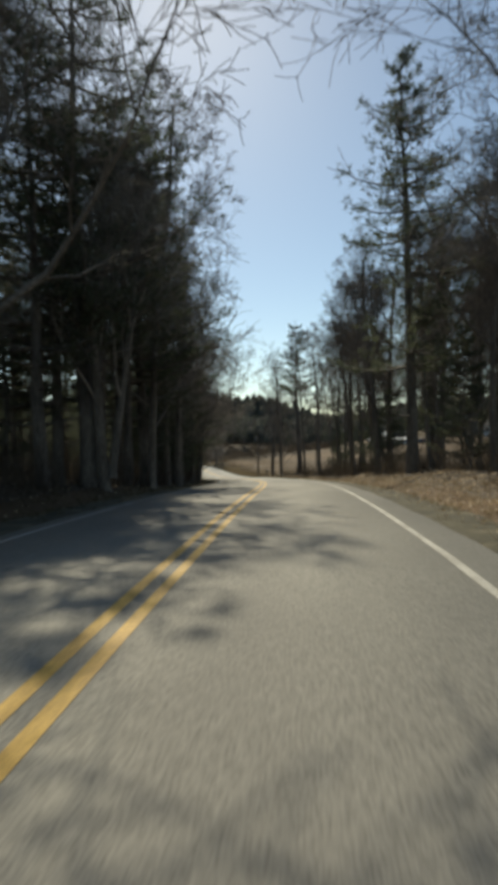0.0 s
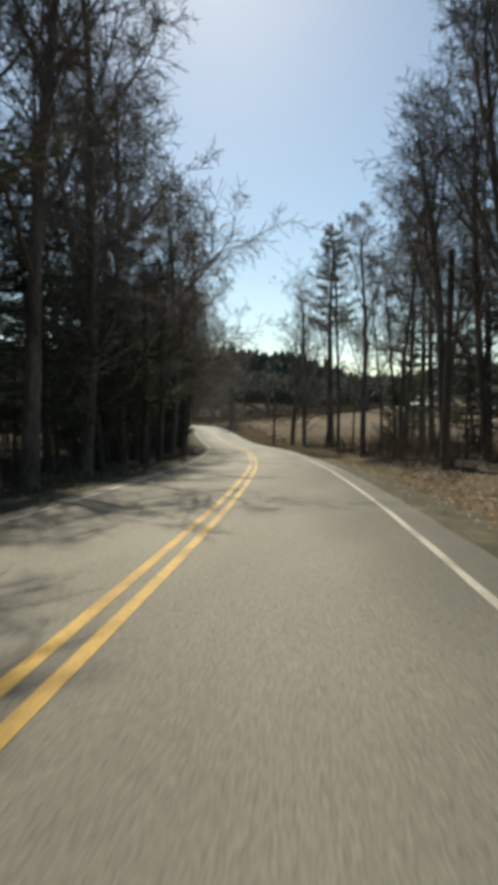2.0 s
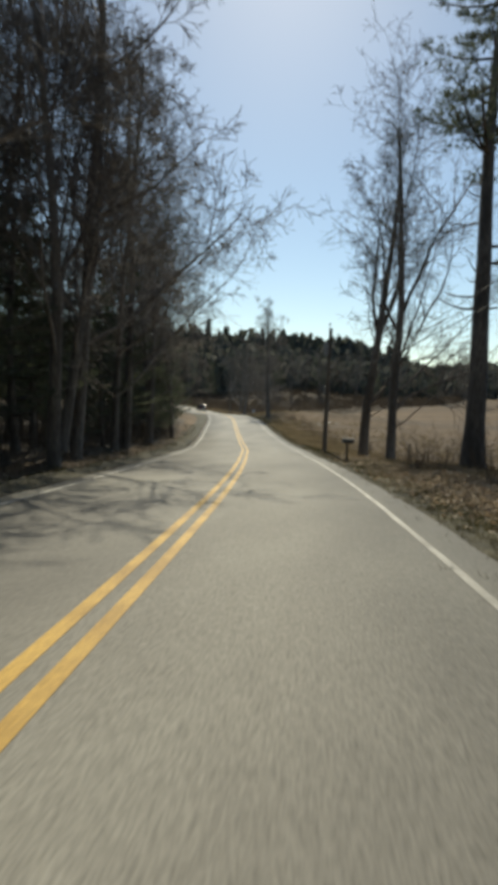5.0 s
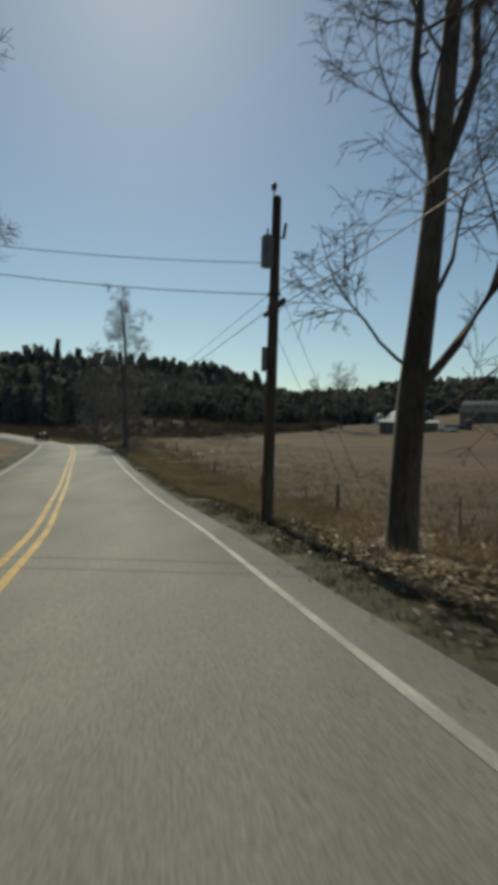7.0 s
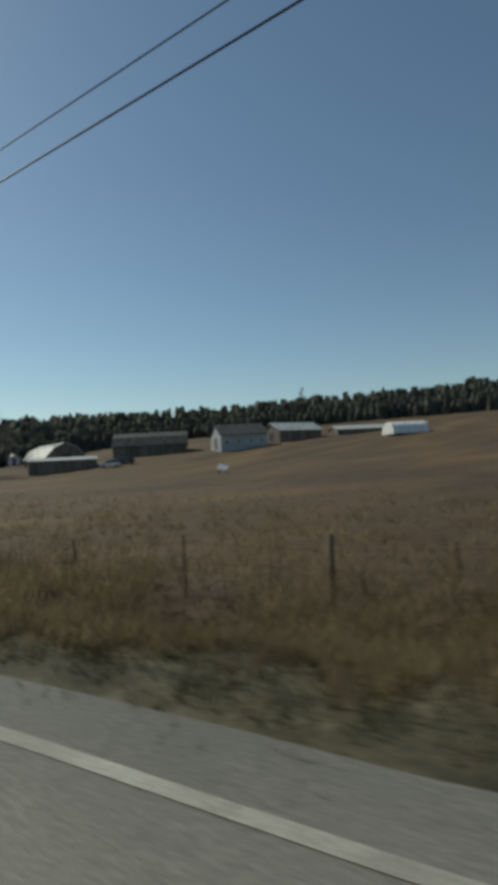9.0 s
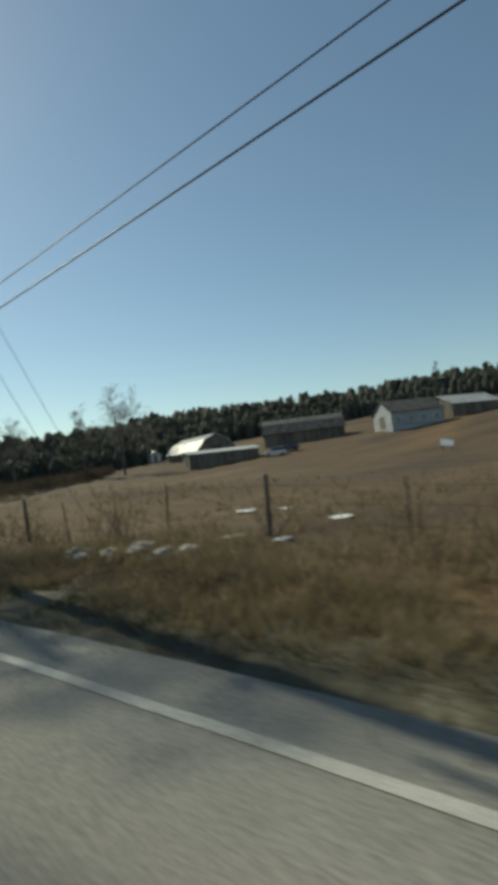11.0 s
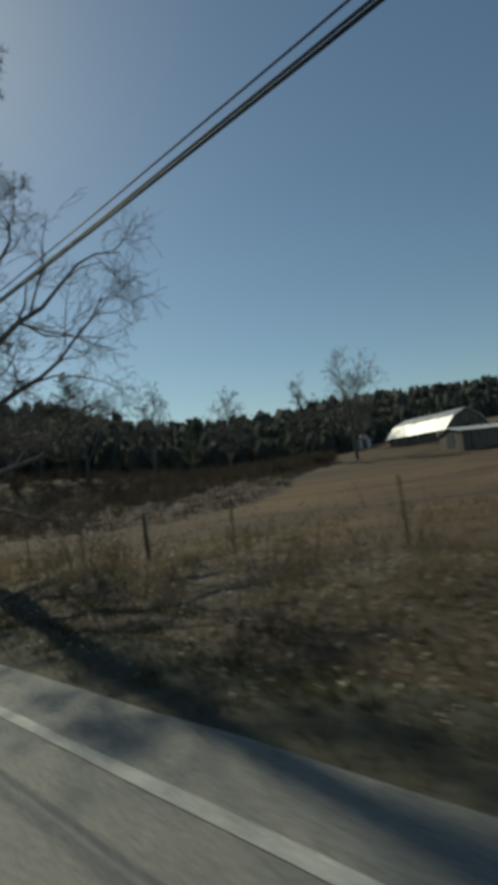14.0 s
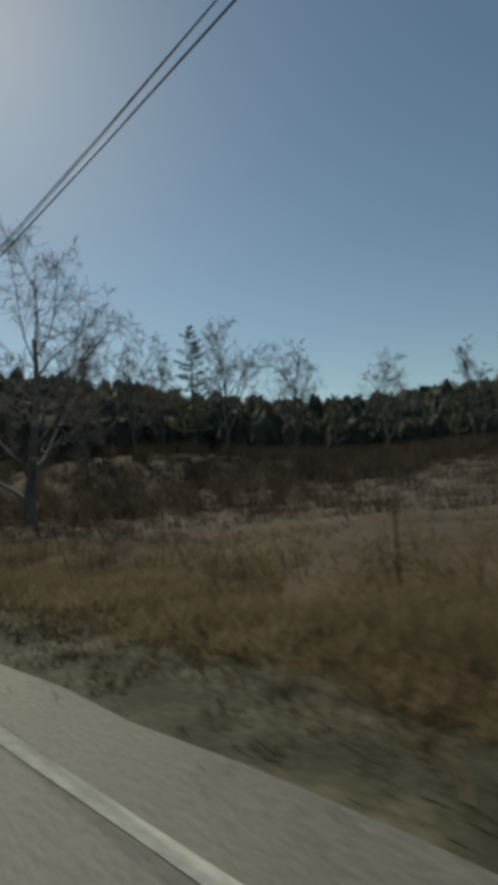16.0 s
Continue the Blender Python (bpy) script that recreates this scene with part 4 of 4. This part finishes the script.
def hanging_mailbox(x, y):
    """A mailbox hung on rods from a bent steel arm that reaches out to the road."""
    ob = thing("hanging_mailbox", "pale grey-blue mailbox hung from a bent rusty arm", "mailbox", pose(x, y, gz(x, y)))
    foot = gz(x, y)
    top = -3.52 - foot
    v, f = tube([(0.03, 0.0, -0.3), (0.0, 0.0, 0.6), (-0.05, 0.0, top - 0.7), (-0.22, 0.05, top - 0.3), (-0.55, 0.0, top - 0.06), (-1.0, -0.02, top), (-1.9, 0.02, top)], [0.035, 0.035, 0.03, 0.027, 0.024, 0.021, 0.018], 10)
    arm = child("arm", np_mesh("arm", v, f, RUST, True), ob, "bent rusty steel arm")
    for a, b, r in (((-1.35, -0.13, top), (-1.8, 0.02, top - 0.28), 0.018), ((-1.5, 0.0, top - 0.12), (-1.62, -0.36, top - 0.1), 0.012)):
        part("brace", rod_bm(a, b, r), RUST, arm)
    for dx, dy in ((-1.52, -0.1), (-0.75, -0.05), (-0.95, -0.08)):
        scroll = part("scroll", ring_x(0.07, 0.01), RUST, arm)
        scroll.matrix_basis = pose(dx, dy, top - 0.09, 0, 0, 70)
    box_at = pose(-1.64, 0.0, top - 0.5, 0, -7, -22) @ Matrix.Scale(0.86, 4)
    for px in (-0.17, 0.02, 0.16):
        at = box_at @ Vector((px, 0, 0.13))
        part("hanger", rod_bm(at, (at.x, at.y, top), 0.009, 0.009, 6), RUST, ob)
    hook = part("hook", ring_x(0.035, 0.008), RUST, ob)
    at = box_at @ Vector((-0.15, 0, 0.13))
    hook.matrix_basis = pose(at.x, at.y, at.z + 0.16, 0, 0, 20)
    bm = bmesh.new()
    ends = []
    for px in (-0.22, 0.22):
        ring = [(px, -0.085, -0.17), (px, 0.085, -0.17), (px, 0.09, 0.04)]
        ring += [(px, 0.09 * math.cos(a), 0.05 + 0.08 * math.sin(a)) for a in np.linspace(0.2, math.pi - 0.2, 9)]
        ring += [(px, -0.09, 0.04)]
        ends.append([bm.verts.new(p) for p in ring])
    n = len(ends[0])
    for k in range(n):
        bm.faces.new((ends[0][k], ends[0][(k + 1) % n], ends[1][(k + 1) % n], ends[1][k]))
    bm.faces.new(ends[0])
    bm.faces.new(ends[1])
    bmesh.ops.bevel(bm, geom=list(ends[0][0].link_edges), offset=0.004, segments=1, affect="EDGES")
    shell = part("box", bm, PLASTIC_BLUE, ob)
    shell.matrix_basis = box_at
    part("door", box_bm((-0.234, -0.08, -0.16), (-0.222, 0.08, 0.1), 0.004), PLASTIC_BLUE, shell, "pale hinged end door")
    part("latch", box_bm((-0.25, -0.015, 0.06), (-0.232, 0.015, 0.09), 0.003), STEEL, shell)
    part("emblem", box_bm((0.02, -0.0955, -0.07), (0.13, -0.0865, 0.055), 0.002), DARK_METAL, shell, "dark square emblem plate")


def ring_x(radius, thick):
    return ring_bm((0, 0, 0), radius, thick)


hanging_mailbox(-20.8, 146.05)


def lump(name, x, y, size, material, label, category, seed, group="", flat=0.5):
    r = np.random.default_rng(seed)
    bm = bmesh.new()
    bmesh.ops.create_icosphere(bm, subdivisions=2, radius=1)
    for v in bm.verts:
        v.co *= 1 + 0.5 * noise.noise(v.co * 1.6 + Vector((seed * 3.1, 0, 0)))
        v.co = Vector((v.co.x * size * r.uniform(0.97, 1.03), v.co.y * size * 0.75, v.co.z * size * flat))
    me = bpy.data.meshes.new(name)
    bm.to_mesh(me)
    bm.free()
    me.materials.append(material)
    ob = new(name, me)
    ob.matrix_basis = pose(x, y, gz(x, y) + size * flat * 0.35, 0, 0, r.uniform(0, 360))
    return tagged(ob, label, category, group)


for k in range(13):
    f = k / 12
    lump("field_stone", -16.15 + 1.25 * f + 0.25 * math.sin(k * 2.3), 138.3 - 2.6 * f + 0.2 * math.sin(k * 1.7), (0.26, 0.17, 0.22, 0.14, 0.25, 0.16)[k % 6], STONE, "pale rough field stone heaped on the brown bank", "stone", k + 1, "stones by the fence", 0.5)
for k, (x, y, s) in enumerate(((-18.0, 131.4, 0.3), (-17.2, 133.0, 0.26), (-13.3, 136.7, 0.3), (-12.9, 135.7, 0.35), (-9.6, 142.0, 0.5), (-8.6, 141.3, 0.4), (-10.6, 136.2, 0.35), (-2.0, 168.0, 0.6))):
    lump("snow_patch", x, y, s, SNOW, "thin patch of old snow in the grass", "snow", k + 20, "snow patches", 0.07)
for k in range(7):
    lump("snow_patch", -29.8 + 0.55 * k, 176.7 - 0.2 * k + 0.1 * math.sin(3 * k), (0.12, 0.16, 0.1)[k % 3], SNOW, "small remnant of old snow along a furrow", "snow", k + 40, "snow patches", 0.14)


# ---- farm across the field ----
def prism(bm, profile, y0, y1):
    """A profile in x and z drawn out along y."""
    a = [bm.verts.new((x, y0, z)) for x, z in profile]
    b = [bm.verts.new((x, y1, z)) for x, z in profile]
    n = len(profile)
    for k in range(n):
        bm.faces.new((a[k], a[(k + 1) % n], b[(k + 1) % n], b[k]))
    bm.faces.new(a[::-1])
    bm.faces.new(b)


def slab(bm, p, q, thick, y0, y1):
    """A roof plane from p to q in x and z, of some thickness, along y."""
    d = Vector((q[0] - p[0], q[1] - p[1])).normalized()
    n = Vector((-d.y, d.x)) * thick
    if n.y < 0:
        n = -n
    prism(bm, [p, q, (q[0] + n.x, q[1] + n.y), (p[0] + n.x, p[1] + n.y)], y0, y1)


def building(name, label, category, x, y, turn, width, length, wall, ridge, wall_mat, roof_mat, gambrel=False, windows=0, ground=None):
    z = gz(x, y) - 0.2 if ground is None else ground
    ob = thing(name, label, category, pose(x, y, z, 0, 0, turn))
    w, h = width / 2, length / 2
    bm = bmesh.new()
    knee = (w * 0.62, wall + (ridge - wall) * 0.62)
    if gambrel:
        prism(bm, [(-w, -1.0), (w, -1.0), (w, wall), knee, (0, ridge), (-knee[0], knee[1]), (-w, wall)], -h, h)
    else:
        prism(bm, [(-w, -1.0), (w, -1.0), (w, wall), (0, ridge), (-w, wall)], -h, h)
    part("wall", bm, wall_mat, ob)
    planes = [((w + 0.4, wall - 0.25), knee), (knee, (0, ridge)), ((-w - 0.4, wall - 0.25), (-knee[0], knee[1])), ((-knee[0], knee[1]), (0, ridge))] if gambrel else [((w + 0.4, wall - 0.4 * (ridge - wall) / w), (0, ridge)), ((-w - 0.4, wall - 0.4 * (ridge - wall) / w), (0, ridge))]
    for p, q in planes:
        bm = bmesh.new()
        slab(bm, p, q, 0.12, -h - 0.35, h + 0.35)
        roof = part("roof", bm, roof_mat, ob)
        n = max(int(length / 1.2), 4)
        ribs = bmesh.new()
        d = Vector((q[0] - p[0], q[1] - p[1])).normalized()
        up = Vector((-d.y, d.x)) * 0.14
        up = up if up.y > 0 else -up
        for k in range(n + 1):
            yy = -h - 0.3 + (length + 0.6) * k / n
            add_rod(ribs, (p[0] + up.x, yy, p[1] + up.y), (q[0] + up.x, yy, q[1] + up.y), 0.035, 0.035, 4)
        part("seams", ribs, roof_mat, roof)
    for side in (-1, 1):
        door = part("door", box_bm((-1.3 if width > 7 else -0.5, side * h - 0.04, 0.1), (1.3 if width > 7 else 0.5, side * h + 0.06, 2.7 if width > 7 else 2.1), 0.01), BOARDS if wall_mat is not BOARDS else ROOF_DARK, ob)
    for k in range(windows):
        yy = -h + length * (k + 0.5) / windows
        for side in (-1, 1):
            win = part("window", box_bm((side * w - 0.05, yy - 0.5, 1.0), (side * w + 0.05, yy + 0.5, 2.2), 0.01), TRIM_WHITE, ob, "white-framed dark window")
            part("pane", box_bm((side * w - 0.07, yy - 0.42, 1.08), (side * w + 0.07, yy + 0.42, 2.12)), GLASS_DARK, win)
    return ob


building("barn", "long barn with a bright pale metal gambrel roof", "barn", 44.9, 246.8, -2, 9.5, 18.0, 2.0, 5.5, BOARDS, ROOF_METAL, True, 5, ground=-0.5)
building("cattle_shed", "low open shed with a grey ribbed sheet roof", "shed", 38.5, 226.0, 72, 8, 14.5, 2.4, 3.1, BOARDS, ROOF_GREY, False, 0, ground=-2.4)
building("farmhouse", "grey-white clapboard farmhouse with a gable end", "house", 77.0, 208.5, 68, 9, 12, 3.4, 6.0, SIDING, ROOF_DARK, False, 4, ground=1.0)
building("big_barn", "large dark weathered barn before the wood", "barn", 66.0, 232.0, 55, 12, 19, 2.8, 6.2, BOARDS, ROOF_DARK, True, 0, ground=0.6)
building("hay_barn", "open hay barn with a pale grey metal roof", "barn", 95.0, 207.0, 75, 9, 13, 3.0, 5.2, BOARDS, ROOF_GREY, False, 0, ground=2.2)
building("long_shed", "long low shed with a grey metal roof", "shed", 112.0, 196.0, 62, 7, 18, 2.2, 3.3, BOARDS, ROOF_GREY, False, 0, ground=2.6)
building("far_house", "small pale house beneath the far wood", "house", -13.0, 281.0, 20, 7, 10, 2.6, 4.6, SIDING, ROOF_METAL, False, 3)
building("tool_shed", "small white shed beside the barn", "shed", 40.8, 268.0, 10, 3.5, 4.5, 2.0, 3.1, TRIM_WHITE, ROOF_METAL, False, 0)


def hoop_house(x, y, turn):
    ob = thing("hoop_house", "white arched plastic hoop house on the field's crest", "greenhouse", pose(x, y, gz(x, y) - 0.1, 0, 0, turn))
    ang = np.linspace(0, math.pi, 13)
    bm = bmesh.new()
    prism(bm, [(3.2 * math.cos(a), 2.9 * math.sin(a)) for a in ang], -4.5, 4.5)
    part("cover", bm, TRIM_WHITE, ob)
    for k in range(6):
        yy = -4.5 + 1.8 * k
        pts = np.stack([3.23 * np.cos(ang), np.full(13, yy), 2.93 * np.sin(ang)], 1)
        v, f = tube(pts, np.full(13, 0.04), 5)
        child("hoop", np_mesh("hoop", v, f, STEEL, True), ob)
    part("door", box_bm((-0.6, -4.56, 0), (0.6, -4.5, 2.0)), GREY_BOX, ob)


hoop_house(102.0, 176.5, 60)


def board_sign(x, y, turn):
    ob = thing("board_sign", "blank white board leaning back on wooden stakes in the field", "sign", pose(x, y, gz(x, y), 0, 0, turn))
    panel = part("board", box_bm((-0.85, -0.03, -0.65), (0.85, 0.03, 0.65), 0.01), TRIM_WHITE, ob)
    panel.matrix_basis = pose(0, 0, 0.95, -48, 12, 0)
    for px, py, high in ((-0.6, 0.42, 1.3), (0.6, 0.42, 1.3), (-0.6, -0.42, 0.5), (0.6, -0.42, 0.5)):
        part("stake", box_bm((px - 0.04, py - 0.04, -0.3), (px + 0.04, py + 0.04, high), 0.006), POST_WOOD, ob)


board_sign(43.6, 173.9, -50)


def car(name, label, x, y, z, turn, paint, pitch=0.0):
    ob = thing(name, label, "car", pose(x, y, z, pitch, 0, turn))
    bm = bmesh.new()
    rows = [(-2.25, 0.45, 0.95, 0.80), (-2.2, 0.35, 1.02, 0.88), (-1.0, 0.30, 1.02, 0.92), (0.9, 0.30, 1.0, 0.92), (2.0, 0.34, 0.92, 0.86), (2.25, 0.45, 0.78, 0.74)]
    rings = []
    for yy, lo, hi, w in rows:
        rings.append([bm.verts.new(p) for p in ((-w, yy, lo), (-w * 1.02, yy, (lo + hi) / 2), (-w * 0.94, yy, hi), (w * 0.94, yy, hi), (w * 1.02, yy, (lo + hi) / 2), (w, yy, lo))])
    for a, b in zip(rings, rings[1:]):
        for k in range(6):
            bm.faces.new((a[k], a[(k + 1) % 6], b[(k + 1) % 6], b[k]))
    bm.faces.new(rings[0][::-1])
    bm.faces.new(rings[-1])
    body = part("body", bm, paint, ob)
    bm = bmesh.new()
    lower = [(-0.84, -2.15, 1.02), (0.84, -2.15, 1.02), (0.84, 1.0, 1.0), (-0.84, 1.0, 1.0)]
    upper = [(-0.62, -1.85, 1.62), (0.62, -1.85, 1.62), (0.62, 0.2, 1.64), (-0.62, 0.2, 1.64)]
    lo, hi = [bm.verts.new(p) for p in lower], [bm.verts.new(p) for p in upper]
    for k in range(4):
        bm.faces.new((lo[k], lo[(k + 1) % 4], hi[(k + 1) % 4], hi[k]))
    bm.faces.new(hi)
    bm.faces.new(lo[::-1])
    part("windows", bm, GLASS_DARK, body, "dark tinted windows")
    part("roof", box_bm((-0.64, -1.9, 1.6), (0.64, 0.25, 1.68), 0.03), paint, body)
    part("rear_bumper", box_bm((-0.8, -2.33, 0.42), (0.8, -2.2, 0.62), 0.03), DARK_METAL, body)
    part("number_plate", box_bm((-0.16, -2.30, 0.74), (0.16, -2.26, 0.86), 0.004), TRIM_WHITE, body)
    for sx in (-1, 1):
        part("tail_lamp", box_bm((sx * 0.74 - 0.1, -2.28, 0.72), (sx * 0.74 + 0.1, -2.2, 0.98), 0.02), RED_LENS, body, "red tail lamp")
        for yy in (-1.4, 1.4):
            wheel = part("wheel", rod_bm((sx * 0.72, yy, 0.33), (sx * 0.92, yy, 0.33), 0.33, 0.33, 20), RUBBER, ob)
            part("rim", rod_bm((sx * 0.9, yy, 0.33), (sx * 0.93, yy, 0.33), 0.2, 0.18, 14), STEEL, wheel)
    return ob


i_car = int(np.abs(ROAD[:, 1] - 194.0).argmin())
cx, cy = ROAD[i_car, :2] + RIGHT[i_car] * 1.7
car("sports_utility_car", "dark sports utility car on the road ahead", cx, cy, float(ROAD[i_car, 2]) + 0.005, math.degrees(math.atan2(-WAY[i_car, 0], WAY[i_car, 1])), CAR_PAINT)
for x, y, turn, paint, label in ((45.0, 215.5, 60, CAR_WHITE, "white car parked in the farmyard"), (49.5, 217.0, 20, CAR_PAINT, "dark car parked in the farmyard")):
    car("parked_car", label, x, y, gz(x, y) + 0.02, turn, paint)


# ---- grass, leaves and litter along the road ----
def grass(name, n, y_range, e_of, tall, width, material, label, seed, keep=None):
    r = np.random.default_rng(seed)
    ys = r.uniform(*y_range, n)
    es = e_of(r, n)
    i = np.abs(ROAD[None, :, 1] - ys[:, None]).argmin(1) if n < 4000 else np.interp(ys, ROAD[:, 1], np.arange(len(ROAD))).astype(int)
    x, y = ROAD[i, 0] + RIGHT[i, 0] * es + r.normal(0, 0.4, n), ROAD[i, 1] + RIGHT[i, 1] * es + r.uniform(-0.6, 0.6, n)
    patch = np.sin(x * 0.7 + 1.1) * np.sin(y * 0.55) + 0.6 * np.sin(x * 1.9 - y * 1.3)
    ok = patch > (-1.3 if keep is None else keep)
    x, y = x[ok], y[ok]
    z = turf_z(x, y) - 0.02
    per = 7
    root = np.repeat(np.stack([x, y, z], 1), per, 0)
    m = len(root)
    root[:, :2] += r.normal(0, 0.07, (m, 2))
    way = np.concatenate([r.normal(0, 0.55, (m, 2)), np.ones((m, 1))], 1)
    v, f = blades(r, root, way, r.uniform(*tall, m), r.uniform(*width, m))
    tagged(new(name, np_mesh(name, v, f, material)), label, "grass", kind="stuff")


grass("verge_grass", 42000, (60, 225), lambda r, n: 4.25 + r.gamma(2.2, 0.75, n), (0.05, 0.17), (0.008, 0.02), GREEN_GRASS, "short dull green-brown verge grass", 51)
for count, ends, seed in ((8500, (74, 139), 52), (4200, (139, 181), 56), (4500, (181, 228), 59)):
    grass("dry_grass", count, ends, lambda r, n: 6.2 + r.gamma(2.2, 1.1, n), (0.12, 0.42), (0.008, 0.022), DRY_GRASS, "matted tan dry grass on the bank", seed, -0.7)
grass("dry_grass", 9000, (100, 141), lambda r, n: 4.75 + r.gamma(2.0, 0.8, n), (0.1, 0.34), (0.008, 0.022), DRY_GRASS, "long tan grass reaching down to the asphalt", 57, -0.9)
grass("dry_grass", 15000, (179, 215), lambda r, n: 5.0 + r.gamma(2.2, 1.3, n), (0.12, 0.4), (0.008, 0.022), DRY_GRASS, "matted tan grass reaching down to the asphalt", 58, -0.9)
grass("field_grass", 9000, (74, 228), lambda r, n: 10.0 + r.gamma(2.0, 5.0, n), (0.15, 0.4), (0.012, 0.035), DRY_GRASS, "pale dry grass across the field", 53, -0.6)
grass("verge_grass", 3500, (5, 125), lambda r, n: -4.5 - r.gamma(2.0, 0.6, n), (0.05, 0.2), (0.008, 0.02), GREEN_GRASS, "short dull grass on the pine wood's verge", 54)
grass("dry_grass", 2500, (8, 80), lambda r, n: 5.0 + r.gamma(2.0, 0.6, n), (0.05, 0.25), (0.008, 0.02), DRY_GRASS, "thin tan grass at the wood's edge", 55)


def fallen_leaves(name, n, spots, label, seed, size=(0.03, 0.06)):
    r = np.random.default_rng(seed)
    pick = r.integers(0, len(spots), n)
    s = np.array(spots)[pick]
    x, y = s[:, 0] + r.normal(0, 1, n) * s[:, 2], s[:, 1] + r.normal(0, 1, n) * s[:, 3]
    e, _, _ = road_at(x, y)
    ok = np.abs(e) > 4.3
    x, y = x[ok], y[ok]
    n = len(x)
    mid = np.stack([x, y, turf_z(x, y) + r.uniform(0.015, 0.06, n)], 1)
    a, w, tilt = r.uniform(0, 6.28, n), r.uniform(*size, n), r.normal(0, 0.5, (n, 2))
    long = np.stack([np.cos(a), np.sin(a), tilt[:, 0]], 1) * w[:, None]
    side = np.stack([-np.sin(a), np.cos(a), tilt[:, 1]], 1) * (w * 0.45)[:, None]
    fold = np.array((0, 0, 1)) * (w * 0.25)[:, None]
    v = np.stack([mid - long, mid + side + fold, mid + long, mid - side + fold], 1).reshape(-1, 3)
    q = np.arange(n)[:, None] * 4
    f = np.concatenate([q + (0, 1, 2), q + (0, 2, 3)])
    tagged(new(name, np_mesh(name, v, f, LEAVES)), label, "leaves", kind="stuff")


wood_edge = [(*beside(y, 6.6), 0.9, 1.6) for y in range(8, 84, 3)]
fallen_leaves("fallen_leaves", 15000, wood_edge, "pale brown fallen leaves banked at the wood's edge", 61)
fallen_leaves("fallen_leaves", 16000, [(*beside(77, 7.2), 1.0, 2.2), (*beside(71, 7.4), 1.2, 2.0), (*beside(90, 7.4), 1.0, 3.0)], "pale drift of fallen leaves beneath the maples", 62, (0.04, 0.085))
fallen_leaves("fallen_leaves", 7500, [(*beside(y, 7.2), 1.1, 2.2) for y in (96, 142, 150, 156, 160, 164, 169, 173)], "scattered pale fallen leaves on the dark bank", 63, (0.022, 0.046))
fallen_leaves("fallen_leaves", 4000, [(*beside(y, -7.0), 1.2, 2.0) for y in range(5, 120, 5)], "brown fallen leaves along the pine wood", 64)
